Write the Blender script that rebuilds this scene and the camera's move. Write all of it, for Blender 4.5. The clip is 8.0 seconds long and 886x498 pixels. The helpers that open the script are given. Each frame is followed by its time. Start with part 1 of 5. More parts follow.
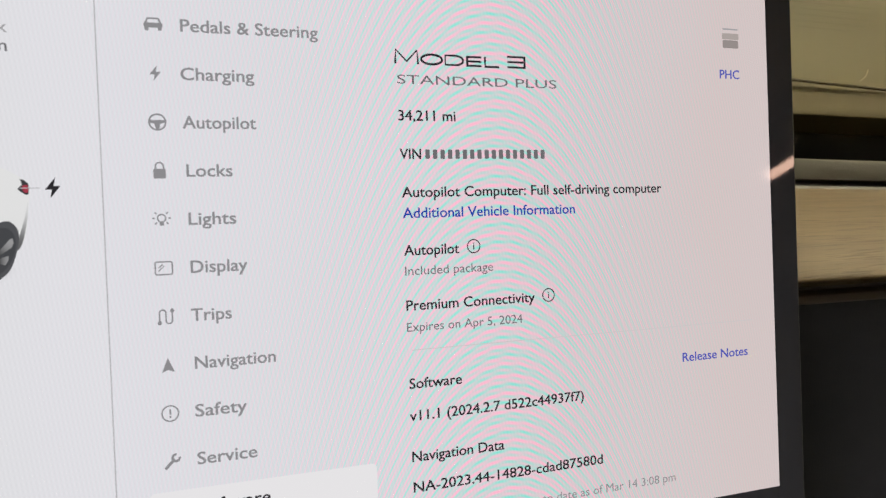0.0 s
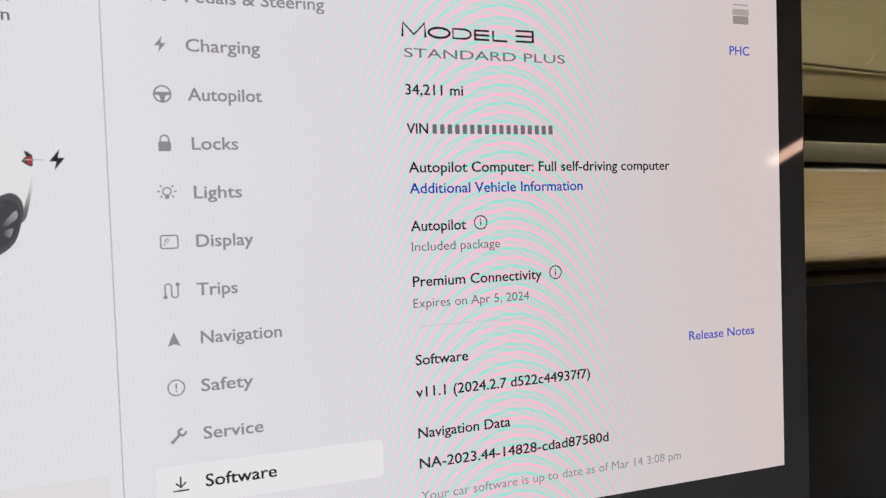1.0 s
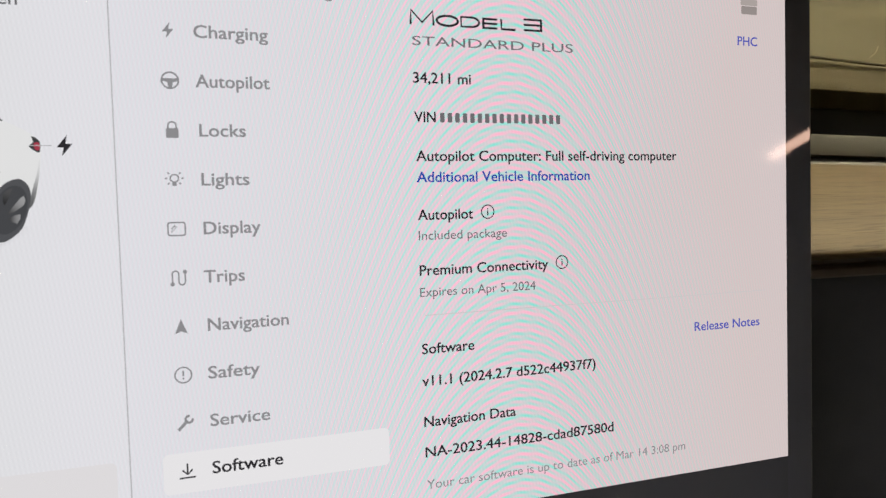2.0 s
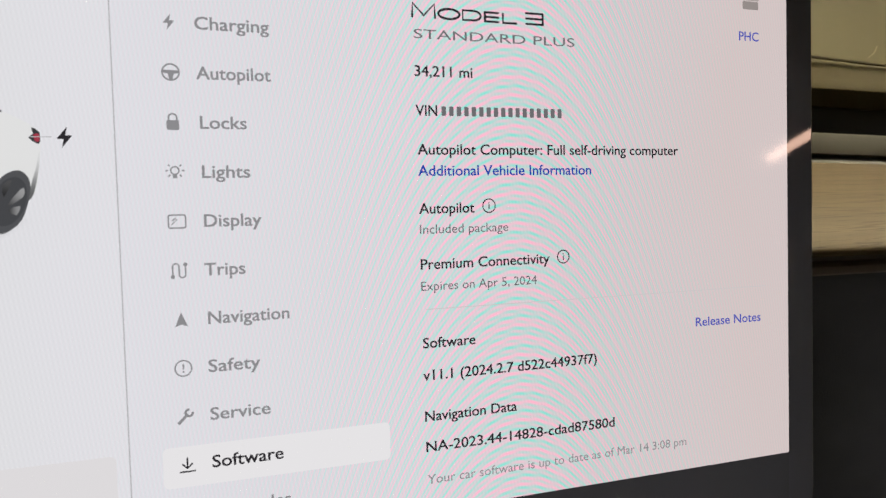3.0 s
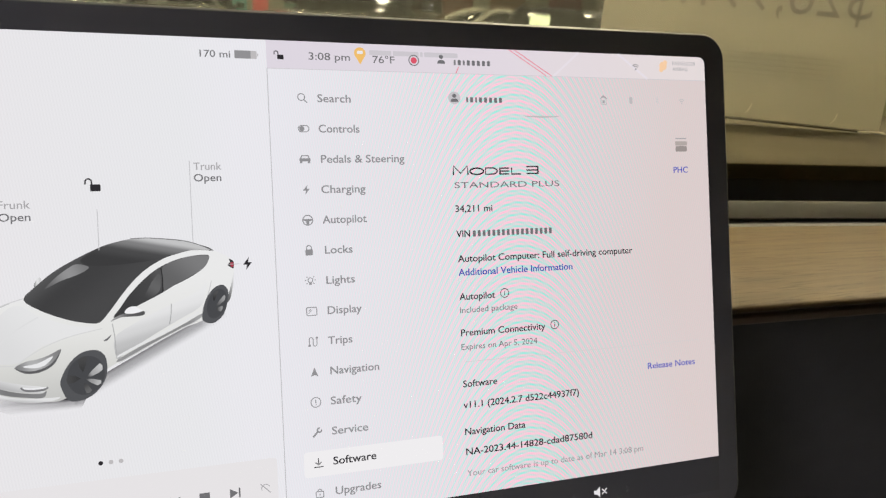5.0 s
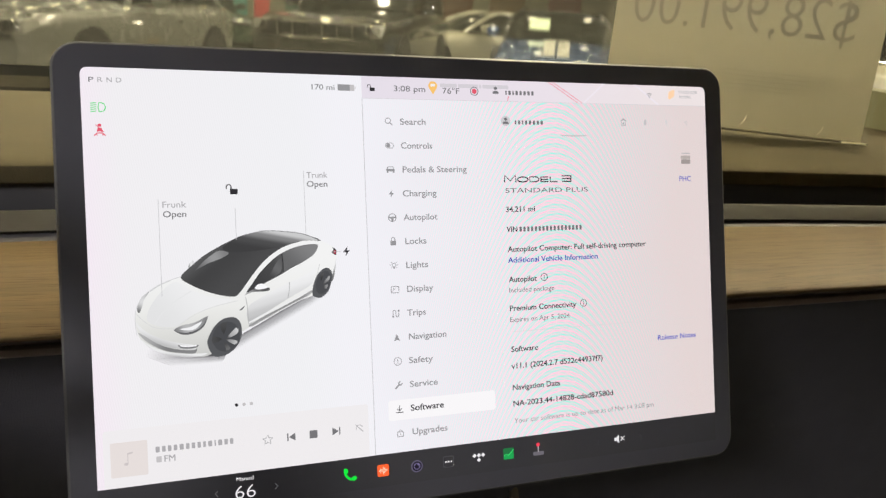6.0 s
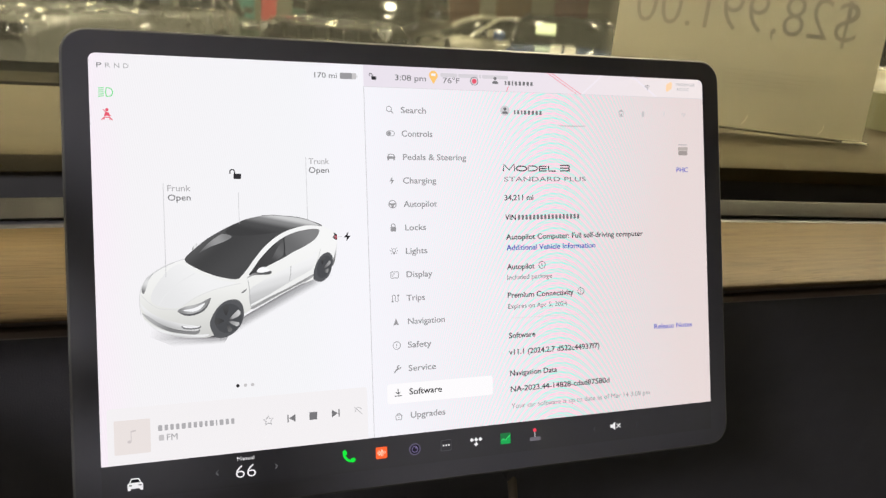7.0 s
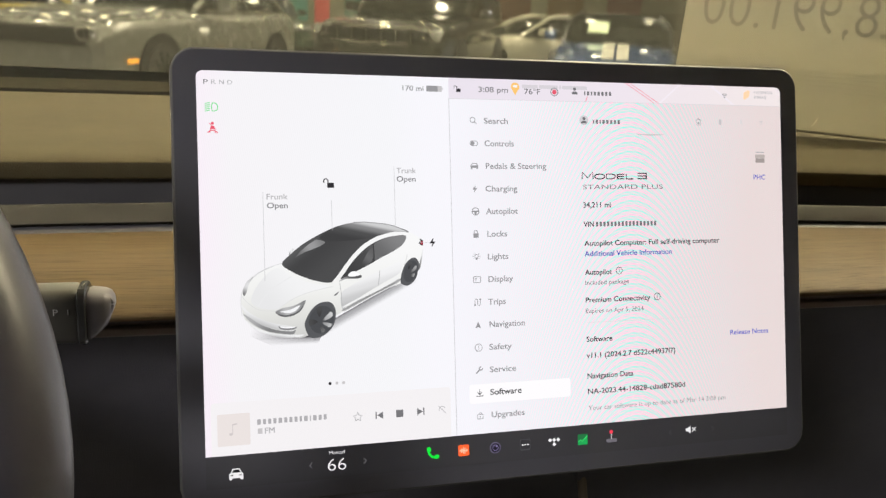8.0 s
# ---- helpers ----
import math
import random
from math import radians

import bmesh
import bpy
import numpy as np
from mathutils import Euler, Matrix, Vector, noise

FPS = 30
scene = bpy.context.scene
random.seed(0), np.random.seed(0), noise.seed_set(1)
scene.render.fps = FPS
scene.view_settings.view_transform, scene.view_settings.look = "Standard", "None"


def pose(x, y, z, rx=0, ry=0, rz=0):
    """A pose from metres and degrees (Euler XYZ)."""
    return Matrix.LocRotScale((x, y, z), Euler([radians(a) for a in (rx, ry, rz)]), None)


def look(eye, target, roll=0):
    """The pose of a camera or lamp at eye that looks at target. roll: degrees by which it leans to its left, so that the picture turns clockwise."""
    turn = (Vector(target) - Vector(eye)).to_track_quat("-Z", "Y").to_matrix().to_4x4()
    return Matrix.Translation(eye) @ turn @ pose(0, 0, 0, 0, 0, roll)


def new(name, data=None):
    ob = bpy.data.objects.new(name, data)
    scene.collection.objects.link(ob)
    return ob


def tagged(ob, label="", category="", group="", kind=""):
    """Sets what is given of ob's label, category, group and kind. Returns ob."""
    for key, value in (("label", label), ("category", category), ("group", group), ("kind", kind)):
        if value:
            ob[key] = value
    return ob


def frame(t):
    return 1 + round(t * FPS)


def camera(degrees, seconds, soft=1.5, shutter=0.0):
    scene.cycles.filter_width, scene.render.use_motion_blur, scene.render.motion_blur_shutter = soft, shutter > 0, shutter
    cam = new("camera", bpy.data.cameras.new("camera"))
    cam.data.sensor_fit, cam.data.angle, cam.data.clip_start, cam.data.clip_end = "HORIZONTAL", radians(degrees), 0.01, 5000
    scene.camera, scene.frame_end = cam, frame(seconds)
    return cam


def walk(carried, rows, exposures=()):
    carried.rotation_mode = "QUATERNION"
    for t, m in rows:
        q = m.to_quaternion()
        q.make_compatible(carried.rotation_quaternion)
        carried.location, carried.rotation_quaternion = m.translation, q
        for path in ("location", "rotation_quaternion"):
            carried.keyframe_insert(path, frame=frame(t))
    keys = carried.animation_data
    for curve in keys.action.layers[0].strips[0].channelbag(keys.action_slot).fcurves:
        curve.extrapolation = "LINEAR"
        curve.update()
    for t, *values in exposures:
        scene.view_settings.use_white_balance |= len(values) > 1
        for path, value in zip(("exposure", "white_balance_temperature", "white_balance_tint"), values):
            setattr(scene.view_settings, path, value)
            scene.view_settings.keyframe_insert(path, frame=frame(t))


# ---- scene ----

# The camera: a phone held by the driver, first close to the touchscreen, then drawn back.
cam = camera(62.9, 8.0, soft=1.3)
ROWS = [
    (0.0, -0.0178, -0.2182, 0.9643, 72.235, -4.301, -18.995),
    (0.5, -0.0193, -0.2175, 0.9627, 71.678, -4.384, -19.014),
    (1.0, -0.0192, -0.2172, 0.9610, 71.131, -4.510, -18.921),
    (1.5, -0.0211, -0.2174, 0.9607, 70.907, -4.628, -19.042),
    (1.7, -0.0212, -0.2170, 0.9602, 70.729, -4.735, -18.900),
    (2.8, -0.0215, -0.2163, 0.9584, 70.450, -5.050, -18.994),
    (3.0, -0.0219, -0.2164, 0.9575, 70.677, -4.963, -19.015),
    (3.5, -0.0201, -0.2169, 0.9599, 70.811, -4.842, -18.879),
    (4.0, -0.0273, -0.2206, 0.9626, 71.175, -4.533, -18.746),
    (4.2, -0.0333, -0.2260, 0.9689, 71.239, -4.470, -18.822),
    (4.4, -0.0403, -0.2392, 0.9765, 71.632, -3.977, -18.154),
    (4.5, -0.0468, -0.2476, 0.9845, 71.425, -4.073, -18.197),
    (4.7, -0.0542, -0.2695, 0.9992, 71.789, -3.846, -18.008),
    (5.8, -0.1036, -0.3654, 1.0313, 72.495, -3.683, -17.480),
    (6.0, -0.1148, -0.3674, 1.0320, 72.332, -4.012, -17.838),
    (6.2, -0.1134, -0.3693, 1.0304, 72.200, -4.135, -17.774),
    (6.5, -0.1086, -0.3711, 1.0239, 72.309, -4.209, -17.600),
    (7.0, -0.1142, -0.3768, 1.0252, 72.651, -4.315, -17.348),
    (7.5, -0.1194, -0.3808, 1.0278, 72.870, -4.094, -16.364),
    (7.8, -0.1264, -0.3826, 1.0286, 72.717, -3.841, -15.050),
    (8.0, -0.1350, -0.3842, 1.0315, 72.345, -3.466, -13.555),
]
walk(cam, [(t, pose(*r)) for t, *r in ROWS],
     exposures=[(0.0, -0.15), (4.2, -0.15), (4.7, -0.07), (5.8, 0.10), (6.5, 0.16), (8.0, 0.20)])
cam.data.dof.use_dof = True
cam.data.dof.focus_distance = 0.28
cam.data.dof.aperture_fstop = 38.0

GROUND = -0.08          # the hall's floor under the car
CEILING = 5.2

# ---- light: warm strip lamps under the hall's ceiling, and a dim grey world ----
world = bpy.data.worlds.new("hall")
world.use_nodes = True
world.node_tree.nodes["Background"].inputs["Color"].default_value = (0.05, 0.045, 0.03, 1)
world.node_tree.nodes["Background"].inputs["Strength"].default_value = 0.3
scene.world = world

LAMP_COLOUR = (1.0, 0.86, 0.58)
FILL_COLOUR = (1.0, 0.96, 0.94)      # the added fill lamp on the left is cooler
POWER = {-2.6: 10, 1.5: 46, 5.0: 14, 8.0: 28, 11.0: 52, 14.5: 52, 18.0: 62, 21.5: 62}
LAMPS = [(x, y) for y in POWER for x in ((-7.0, -2.6, 1.8, 6.2) if y < 4 else (-9.2, -7.0, -4.8, -2.6, -0.4, 1.8, 4.0, 6.2, 8.4)) if (x, y) != (6.2, -2.6)]
for lx, ly in LAMPS:
    data = bpy.data.lights.new("bay_light", "AREA")
    data.shape, data.size = "DISK", 0.3
    # powers raised lamp by lamp to brighten pad, card and parked cars
    data.energy, data.color = POWER[ly] * (11.0 if (lx, ly) == (6.2, 1.5) else 2.3 if (lx, ly) == (1.8, 1.5) else 0.6 if ly == 1.5 else 2.0 if lx > 1 and 4 < ly < 15 else 3.4 if lx < -4 and 4 < ly < 9 else 1.0), LAMP_COLOUR
    new("bay_light", data).matrix_world = pose(lx, ly, CEILING - 0.42)
FILL_LAMPS = (((-3.8, -2.7, 3.95), 225, FILL_COLOUR), ((7.2, -3.0, 3.9), 8, LAMP_COLOUR))    # unseen lamps added to fill the cabin from both sides
for place, watts, tint in FILL_LAMPS:
    data = bpy.data.lights.new("fill_light", "AREA")
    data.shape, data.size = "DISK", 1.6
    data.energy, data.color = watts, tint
    new("fill_light", data).matrix_world = look(Vector(place), Vector((0.0, 0.0, 0.8)))


# ---- materials ----
def nodes_of(name):
    m = bpy.data.materials.new(name)
    m.use_nodes = True
    return m, m.node_tree, m.node_tree.nodes["Principled BSDF"]


def lin(r, g, b):
    """Linear colour from 0 to 255 values."""
    return tuple(((c / 255 + 0.055) / 1.055) ** 2.4 if c > 10 else c / 3295 for c in (r, g, b)) + (1.0,)


def surface(name, colour, rough=0.5, metal=0.0, vary=0.15, scale=40.0, bump=0.0, bump_scale=400.0, stretch=(1, 1, 1), spec=0.5, coat=0.0):
    """A painted, moulded or woven surface: two scales of variation in colour and gloss, and fine relief."""
    m, tree, shader = nodes_of(name)
    n, link = tree.nodes, tree.links
    coords = n.new("ShaderNodeTexCoord")
    mapping = n.new("ShaderNodeMapping")
    mapping.inputs["Scale"].default_value = stretch
    link.new(coords.outputs["Object"], mapping.inputs["Vector"])
    big = n.new("ShaderNodeTexNoise")
    big.inputs["Scale"].default_value, big.inputs["Detail"].default_value = scale * 0.2, 4
    fine = n.new("ShaderNodeTexNoise")
    fine.inputs["Scale"].default_value, fine.inputs["Detail"].default_value = scale, 6
    add = n.new("ShaderNodeMath")
    add.operation = "ADD"
    for t in (big, fine):
        link.new(mapping.outputs["Vector"], t.inputs["Vector"])
    link.new(big.outputs["Fac"], add.inputs[0])
    link.new(fine.outputs["Fac"], add.inputs[1])
    ramp = n.new("ShaderNodeMapRange")
    ramp.inputs["From Min"].default_value, ramp.inputs["From Max"].default_value = 0.6, 1.4
    ramp.inputs["To Min"].default_value, ramp.inputs["To Max"].default_value = 1 - vary, 1 + vary
    link.new(add.outputs["Value"], ramp.inputs["Value"])
    mul = n.new("ShaderNodeVectorMath")
    mul.operation = "SCALE"
    mul.inputs[0].default_value = colour[:3]
    link.new(ramp.outputs["Result"], mul.inputs["Scale"])
    link.new(mul.outputs["Vector"], shader.inputs["Base Color"])
    gloss = n.new("ShaderNodeMapRange")
    gloss.inputs["To Min"].default_value, gloss.inputs["To Max"].default_value = max(rough - 0.06, 0.02), min(rough + 0.08, 1)
    link.new(fine.outputs["Fac"], gloss.inputs["Value"])
    link.new(gloss.outputs["Result"], shader.inputs["Roughness"])
    shader.inputs["Metallic"].default_value = metal
    shader.inputs["Specular IOR Level"].default_value = spec
    shader.inputs["Coat Weight"].default_value = coat
    shader.inputs["Coat Roughness"].default_value = 0.02
    shader.inputs["Coat IOR"].default_value = 2.3
    if bump:
        grain = n.new("ShaderNodeTexNoise")
        grain.inputs["Scale"].default_value, grain.inputs["Detail"].default_value = bump_scale, 3
        link.new(mapping.outputs["Vector"], grain.inputs["Vector"])
        b = n.new("ShaderNodeBump")
        b.inputs["Strength"].default_value, b.inputs["Distance"].default_value = bump, 0.001
        link.new(grain.outputs["Fac"], b.inputs["Height"])
        link.new(b.outputs["Normal"], shader.inputs["Normal"])
    return m


def wood_material():
    """Open-pored pale wood, its grain along x."""
    m, tree, shader = nodes_of("open_pored_wood")
    n, link = tree.nodes, tree.links
    coords = n.new("ShaderNodeTexCoord")
    mapping = n.new("ShaderNodeMapping")
    mapping.inputs["Scale"].default_value = (7, 230, 230)
    link.new(coords.outputs["Object"], mapping.inputs["Vector"])
    warp = n.new("ShaderNodeTexNoise")
    warp.inputs["Scale"].default_value, warp.inputs["Detail"].default_value, warp.inputs["Distortion"].default_value = 1.0, 8, 0.6
    link.new(mapping.outputs["Vector"], warp.inputs["Vector"])
    pores = n.new("ShaderNodeTexNoise")
    pores.inputs["Scale"].default_value, pores.inputs["Detail"].default_value = 4.5, 5
    link.new(mapping.outputs["Vector"], pores.inputs["Vector"])
    ramp = n.new("ShaderNodeValToRGB")
    ramp.color_ramp.elements[0].position, ramp.color_ramp.elements[0].color = 0.22, (0.065, 0.043, 0.018, 1)
    ramp.color_ramp.elements[1].position, ramp.color_ramp.elements[1].color = 0.75, (0.108, 0.072, 0.030, 1)
    link.new(warp.outputs["Fac"], ramp.inputs["Fac"])
    dark = n.new("ShaderNodeValToRGB")
    dark.color_ramp.elements[0].position, dark.color_ramp.elements[0].color = 0.36, (0.62, 0.55, 0.46, 1)
    dark.color_ramp.elements[1].position, dark.color_ramp.elements[1].color = 0.46, (1, 1, 1, 1)
    link.new(pores.outputs["Fac"], dark.inputs["Fac"])
    mix = n.new("ShaderNodeMix")
    mix.data_type, mix.blend_type = "RGBA", "MULTIPLY"
    mix.inputs["Factor"].default_value = 1.0
    link.new(ramp.outputs["Color"], mix.inputs["A"])
    link.new(dark.outputs["Color"], mix.inputs["B"])
    link.new(mix.outputs["Result"], shader.inputs["Base Color"])
    shader.inputs["Roughness"].default_value = 0.6
    shader.inputs["Specular IOR Level"].default_value = 0.2
    b = n.new("ShaderNodeBump")
    b.inputs["Strength"].default_value, b.inputs["Distance"].default_value = 0.35, 0.0004
    link.new(pores.outputs["Fac"], b.inputs["Height"])
    link.new(b.outputs["Normal"], shader.inputs["Normal"])
    return m


def paper_material(name, colour):
    """White paper that lets half its light through."""
    m = surface(name, colour, 0.6, vary=0.05, scale=25, bump=0.08, bump_scale=300)
    n, link = m.node_tree.nodes, m.node_tree.links
    back = n.new("ShaderNodeBsdfTranslucent")
    back.inputs["Color"].default_value = (*colour, 1)
    mix = n.new("ShaderNodeMixShader")
    mix.inputs["Fac"].default_value = 0.36
    link.new(n["Principled BSDF"].outputs["BSDF"], mix.inputs[1])
    link.new(back.outputs["BSDF"], mix.inputs[2])
    link.new(mix.outputs["Shader"], n["Material Output"].inputs["Surface"])
    return m


GLOW = 0.998             # the display's brightness


def lit(name, r, g, b, strength=1.0):
    """A lit region of the display under its smooth cover glass."""
    m, tree, shader = nodes_of(name)
    shader.inputs["Base Color"].default_value = (0.004, 0.004, 0.005, 1)
    shader.inputs["Roughness"].default_value = 0.06
    shader.inputs["Emission Color"].default_value = lin(r, g, b)
    shader.inputs["Emission Strength"].default_value = GLOW * strength
    return m


def lit_panel(name, stops, direction="X", size=0.3317, low=0.0):
    """A lit region whose tint, painted into the emission, drifts across the panel."""
    m, tree, shader = nodes_of(name)
    n, link = tree.nodes, tree.links
    coords = n.new("ShaderNodeTexCoord")
    split = n.new("ShaderNodeSeparateXYZ")
    link.new(coords.outputs["Object"], split.inputs["Vector"])
    span = n.new("ShaderNodeMapRange")
    span.inputs["From Min"].default_value, span.inputs["From Max"].default_value = low, low + size
    link.new(split.outputs[direction], span.inputs["Value"])
    soft = n.new("ShaderNodeTexNoise")
    soft.inputs["Scale"].default_value = 14
    link.new(coords.outputs["Object"], soft.inputs["Vector"])
    shift = n.new("ShaderNodeMath")
    shift.operation, shift.inputs[1].default_value = "MULTIPLY_ADD", 0.18
    link.new(soft.outputs["Fac"], shift.inputs[0])
    link.new(span.outputs["Result"], shift.inputs[2])
    ramp = n.new("ShaderNodeValToRGB")
    while len(ramp.color_ramp.elements) < len(stops):
        ramp.color_ramp.elements.new(0.5)
    for e, (p, c) in zip(ramp.color_ramp.elements, stops):
        e.position, e.color = min(p + 0.09, 1.0), lin(*c)
    link.new(shift.outputs["Value"], ramp.inputs["Fac"])
    shader.inputs["Base Color"].default_value = (0.004, 0.004, 0.005, 1)
    shader.inputs["Roughness"].default_value = 0.06
    link.new(ramp.outputs["Color"], shader.inputs["Emission Color"])
    shader.inputs["Emission Strength"].default_value = GLOW
    return m


def moire_bands(m, centre=0.2332, pitch=0.0047, curve=27.0, spread=0.064, depth=0.32):
    """Pink and green moire bands of the camera's view, painted into the emission and fixed to the panel."""
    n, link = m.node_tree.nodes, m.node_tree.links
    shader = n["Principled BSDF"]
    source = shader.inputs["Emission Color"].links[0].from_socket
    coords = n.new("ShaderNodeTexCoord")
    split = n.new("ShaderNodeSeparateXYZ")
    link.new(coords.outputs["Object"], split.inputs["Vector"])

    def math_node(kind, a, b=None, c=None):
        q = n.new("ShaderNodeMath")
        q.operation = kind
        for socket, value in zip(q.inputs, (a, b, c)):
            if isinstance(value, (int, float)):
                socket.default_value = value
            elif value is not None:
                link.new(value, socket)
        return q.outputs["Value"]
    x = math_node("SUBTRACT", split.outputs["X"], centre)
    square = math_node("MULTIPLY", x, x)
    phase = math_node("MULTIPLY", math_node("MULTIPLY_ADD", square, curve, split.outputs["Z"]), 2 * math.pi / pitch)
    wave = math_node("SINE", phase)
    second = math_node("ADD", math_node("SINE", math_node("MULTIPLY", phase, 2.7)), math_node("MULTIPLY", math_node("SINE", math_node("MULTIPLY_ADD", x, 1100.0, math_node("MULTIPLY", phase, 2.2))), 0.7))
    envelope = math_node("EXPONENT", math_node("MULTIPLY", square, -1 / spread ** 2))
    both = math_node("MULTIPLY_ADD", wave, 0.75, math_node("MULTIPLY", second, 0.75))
    # finer moire hatching, painted in over the whole panel
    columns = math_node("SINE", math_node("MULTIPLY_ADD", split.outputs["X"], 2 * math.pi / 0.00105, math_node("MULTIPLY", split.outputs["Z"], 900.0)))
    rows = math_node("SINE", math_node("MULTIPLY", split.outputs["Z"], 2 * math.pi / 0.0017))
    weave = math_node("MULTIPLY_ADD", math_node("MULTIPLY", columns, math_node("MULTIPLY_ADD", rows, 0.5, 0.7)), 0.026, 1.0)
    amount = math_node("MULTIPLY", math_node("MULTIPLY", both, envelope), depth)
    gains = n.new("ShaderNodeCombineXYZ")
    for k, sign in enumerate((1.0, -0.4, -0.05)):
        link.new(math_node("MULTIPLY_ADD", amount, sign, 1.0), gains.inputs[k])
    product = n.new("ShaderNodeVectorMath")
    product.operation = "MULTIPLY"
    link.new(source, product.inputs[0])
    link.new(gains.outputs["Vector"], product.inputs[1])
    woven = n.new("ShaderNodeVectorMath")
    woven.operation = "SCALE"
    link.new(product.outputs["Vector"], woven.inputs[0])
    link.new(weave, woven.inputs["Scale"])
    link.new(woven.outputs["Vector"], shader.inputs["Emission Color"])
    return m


def thin_glass(name, tint, defocus=0.0, veil=0.0):
    """A thin pane: clear, with a faint mirror image. Its roughness stands in for lens blur; a share of pale film is
    added to lift the darks behind it.
    """
    m = bpy.data.materials.new(name)
    m.use_nodes = True
    n, link = m.node_tree.nodes, m.node_tree.links
    n.clear()
    out = n.new("ShaderNodeOutputMaterial")
    clear = n.new("ShaderNodeBsdfRefraction" if defocus else "ShaderNodeBsdfTransparent")
    clear.inputs["Color"].default_value = tint
    if defocus:
        clear.inputs["Roughness"].default_value, clear.inputs["IOR"].default_value = defocus, 1.45
    gloss = n.new("ShaderNodeBsdfGlossy")
    gloss.inputs["Roughness"].default_value = 0.02
    facing = n.new("ShaderNodeLayerWeight")
    facing.inputs["Blend"].default_value = 0.5
    power = n.new("ShaderNodeMath")
    power.operation, power.inputs[1].default_value = "POWER", 3.2
    link.new(facing.outputs["Facing"], power.inputs[0])
    fresnel = n.new("ShaderNodeMath")
    fresnel.operation, fresnel.inputs[1].default_value, fresnel.inputs[2].default_value = "MULTIPLY_ADD", 0.9, 0.04
    link.new(power.outputs["Value"], fresnel.inputs[0])
    mix = n.new("ShaderNodeMixShader")
    link.new(fresnel.outputs["Value"], mix.inputs["Fac"])
    link.new(clear.outputs["BSDF"], mix.inputs[1])
    link.new(gloss.outputs["BSDF"], mix.inputs[2])
    if veil:
        film = n.new("ShaderNodeBsdfTranslucent")
        film.inputs["Color"].default_value = (0.80, 0.78, 0.66, 1)
        veiled = n.new("ShaderNodeMixShader")
        veiled.inputs["Fac"].default_value = veil
        link.new(mix.outputs["Shader"], veiled.inputs[1])
        link.new(film.outputs["BSDF"], veiled.inputs[2])
        link.new(veiled.outputs["Shader"], out.inputs["Surface"])
    else:
        link.new(mix.outputs["Shader"], out.inputs["Surface"])
    return m


DASH_PAD = surface("dash_soft_pad", (0.066, 0.0555, 0.031), 0.85, vary=0.12, scale=60, bump=0.5, bump_scale=900, spec=0.06)
DASH_REAR = surface("dash_rear_pad", (0.030, 0.027, 0.020), 0.95, vary=0.1, scale=60, bump=0.4, bump_scale=900, spec=0.0)
SLOT_BLACK = surface("vent_black", (0.046, 0.045, 0.050), 0.6, vary=0.1)
LEDGE = surface("satin_grey_ledge", (0.048, 0.045, 0.035), 0.55, vary=0.08, scale=80, bump=0.15, bump_scale=1200, spec=0.15)
LOWER = surface("lower_dash_black", (0.094, 0.092, 0.110), 0.75, vary=0.12, scale=50, bump=0.5, bump_scale=1100, spec=0.3)
LIP = surface("satin_lip", (0.26, 0.21, 0.18), 0.4, vary=0.08)
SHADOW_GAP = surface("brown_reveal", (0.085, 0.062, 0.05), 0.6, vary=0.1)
WOOD = wood_material()
BEZEL, _, gloss_black = nodes_of("bezel_black_glass")
gloss_black.inputs["Base Color"].default_value, gloss_black.inputs["Roughness"].default_value = (0.084, 0.084, 0.098, 1), 0.03
HOUSING = surface("housing_soft_black", (0.075, 0.075, 0.078), 0.38, vary=0.06, scale=120)
LEATHER = surface("wheel_leather", (0.034, 0.033, 0.041), 0.36, vary=0.08, scale=90, bump=0.04, bump_scale=900)
STALK_GREY = surface("stalk_satin_grey", (0.048, 0.046, 0.040), 0.30, vary=0.06)
COLLAR = surface("collar_gloss_black", (0.03, 0.03, 0.03), 0.2, vary=0.05)
STALK_TIP = surface("stalk_tip_satin", (0.125, 0.118, 0.128), 0.38, metal=0.2, vary=0.05)
PAPER = paper_material("card_paper", (0.46, 0.435, 0.335))
INK_BACK = paper_material("ink_through_paper", (0.34, 0.32, 0.25))
INK_FAINT = paper_material("ink_faint", (0.425, 0.405, 0.315))
FILM = thin_glass("clear_film", (0.96, 0.96, 0.94, 1), veil=0.05)
FILM_EDGE = surface("film_edge", (0.75, 0.70, 0.52), 0.2, vary=0.05)
WINDSHIELD = thin_glass("windshield_glass", (0.93, 0.95, 0.92, 1), 0.032, 0.024)
# grey chosen to bounce light onto dash and bezel
LINING = surface("cabin_lining", (0.32, 0.318, 0.315), 0.9, vary=0.1)
DOOR_TRIM = surface("door_lining_olive", (0.17, 0.165, 0.085), 0.8, vary=0.1)
SEAT_CLOTH = surface("rear_lining_black", (0.035, 0.035, 0.036), 0.9, vary=0.1)
CABLE = surface("pale_cable", (0.17, 0.14, 0.105), 0.5, vary=0.08)


# ---- mesh helpers ----
def thing(name, label, category, matrix=None, kind="", group=""):
    e = new(name)
    if matrix is not None:
        e.matrix_world = matrix
    return tagged(e, label, category, group, kind)


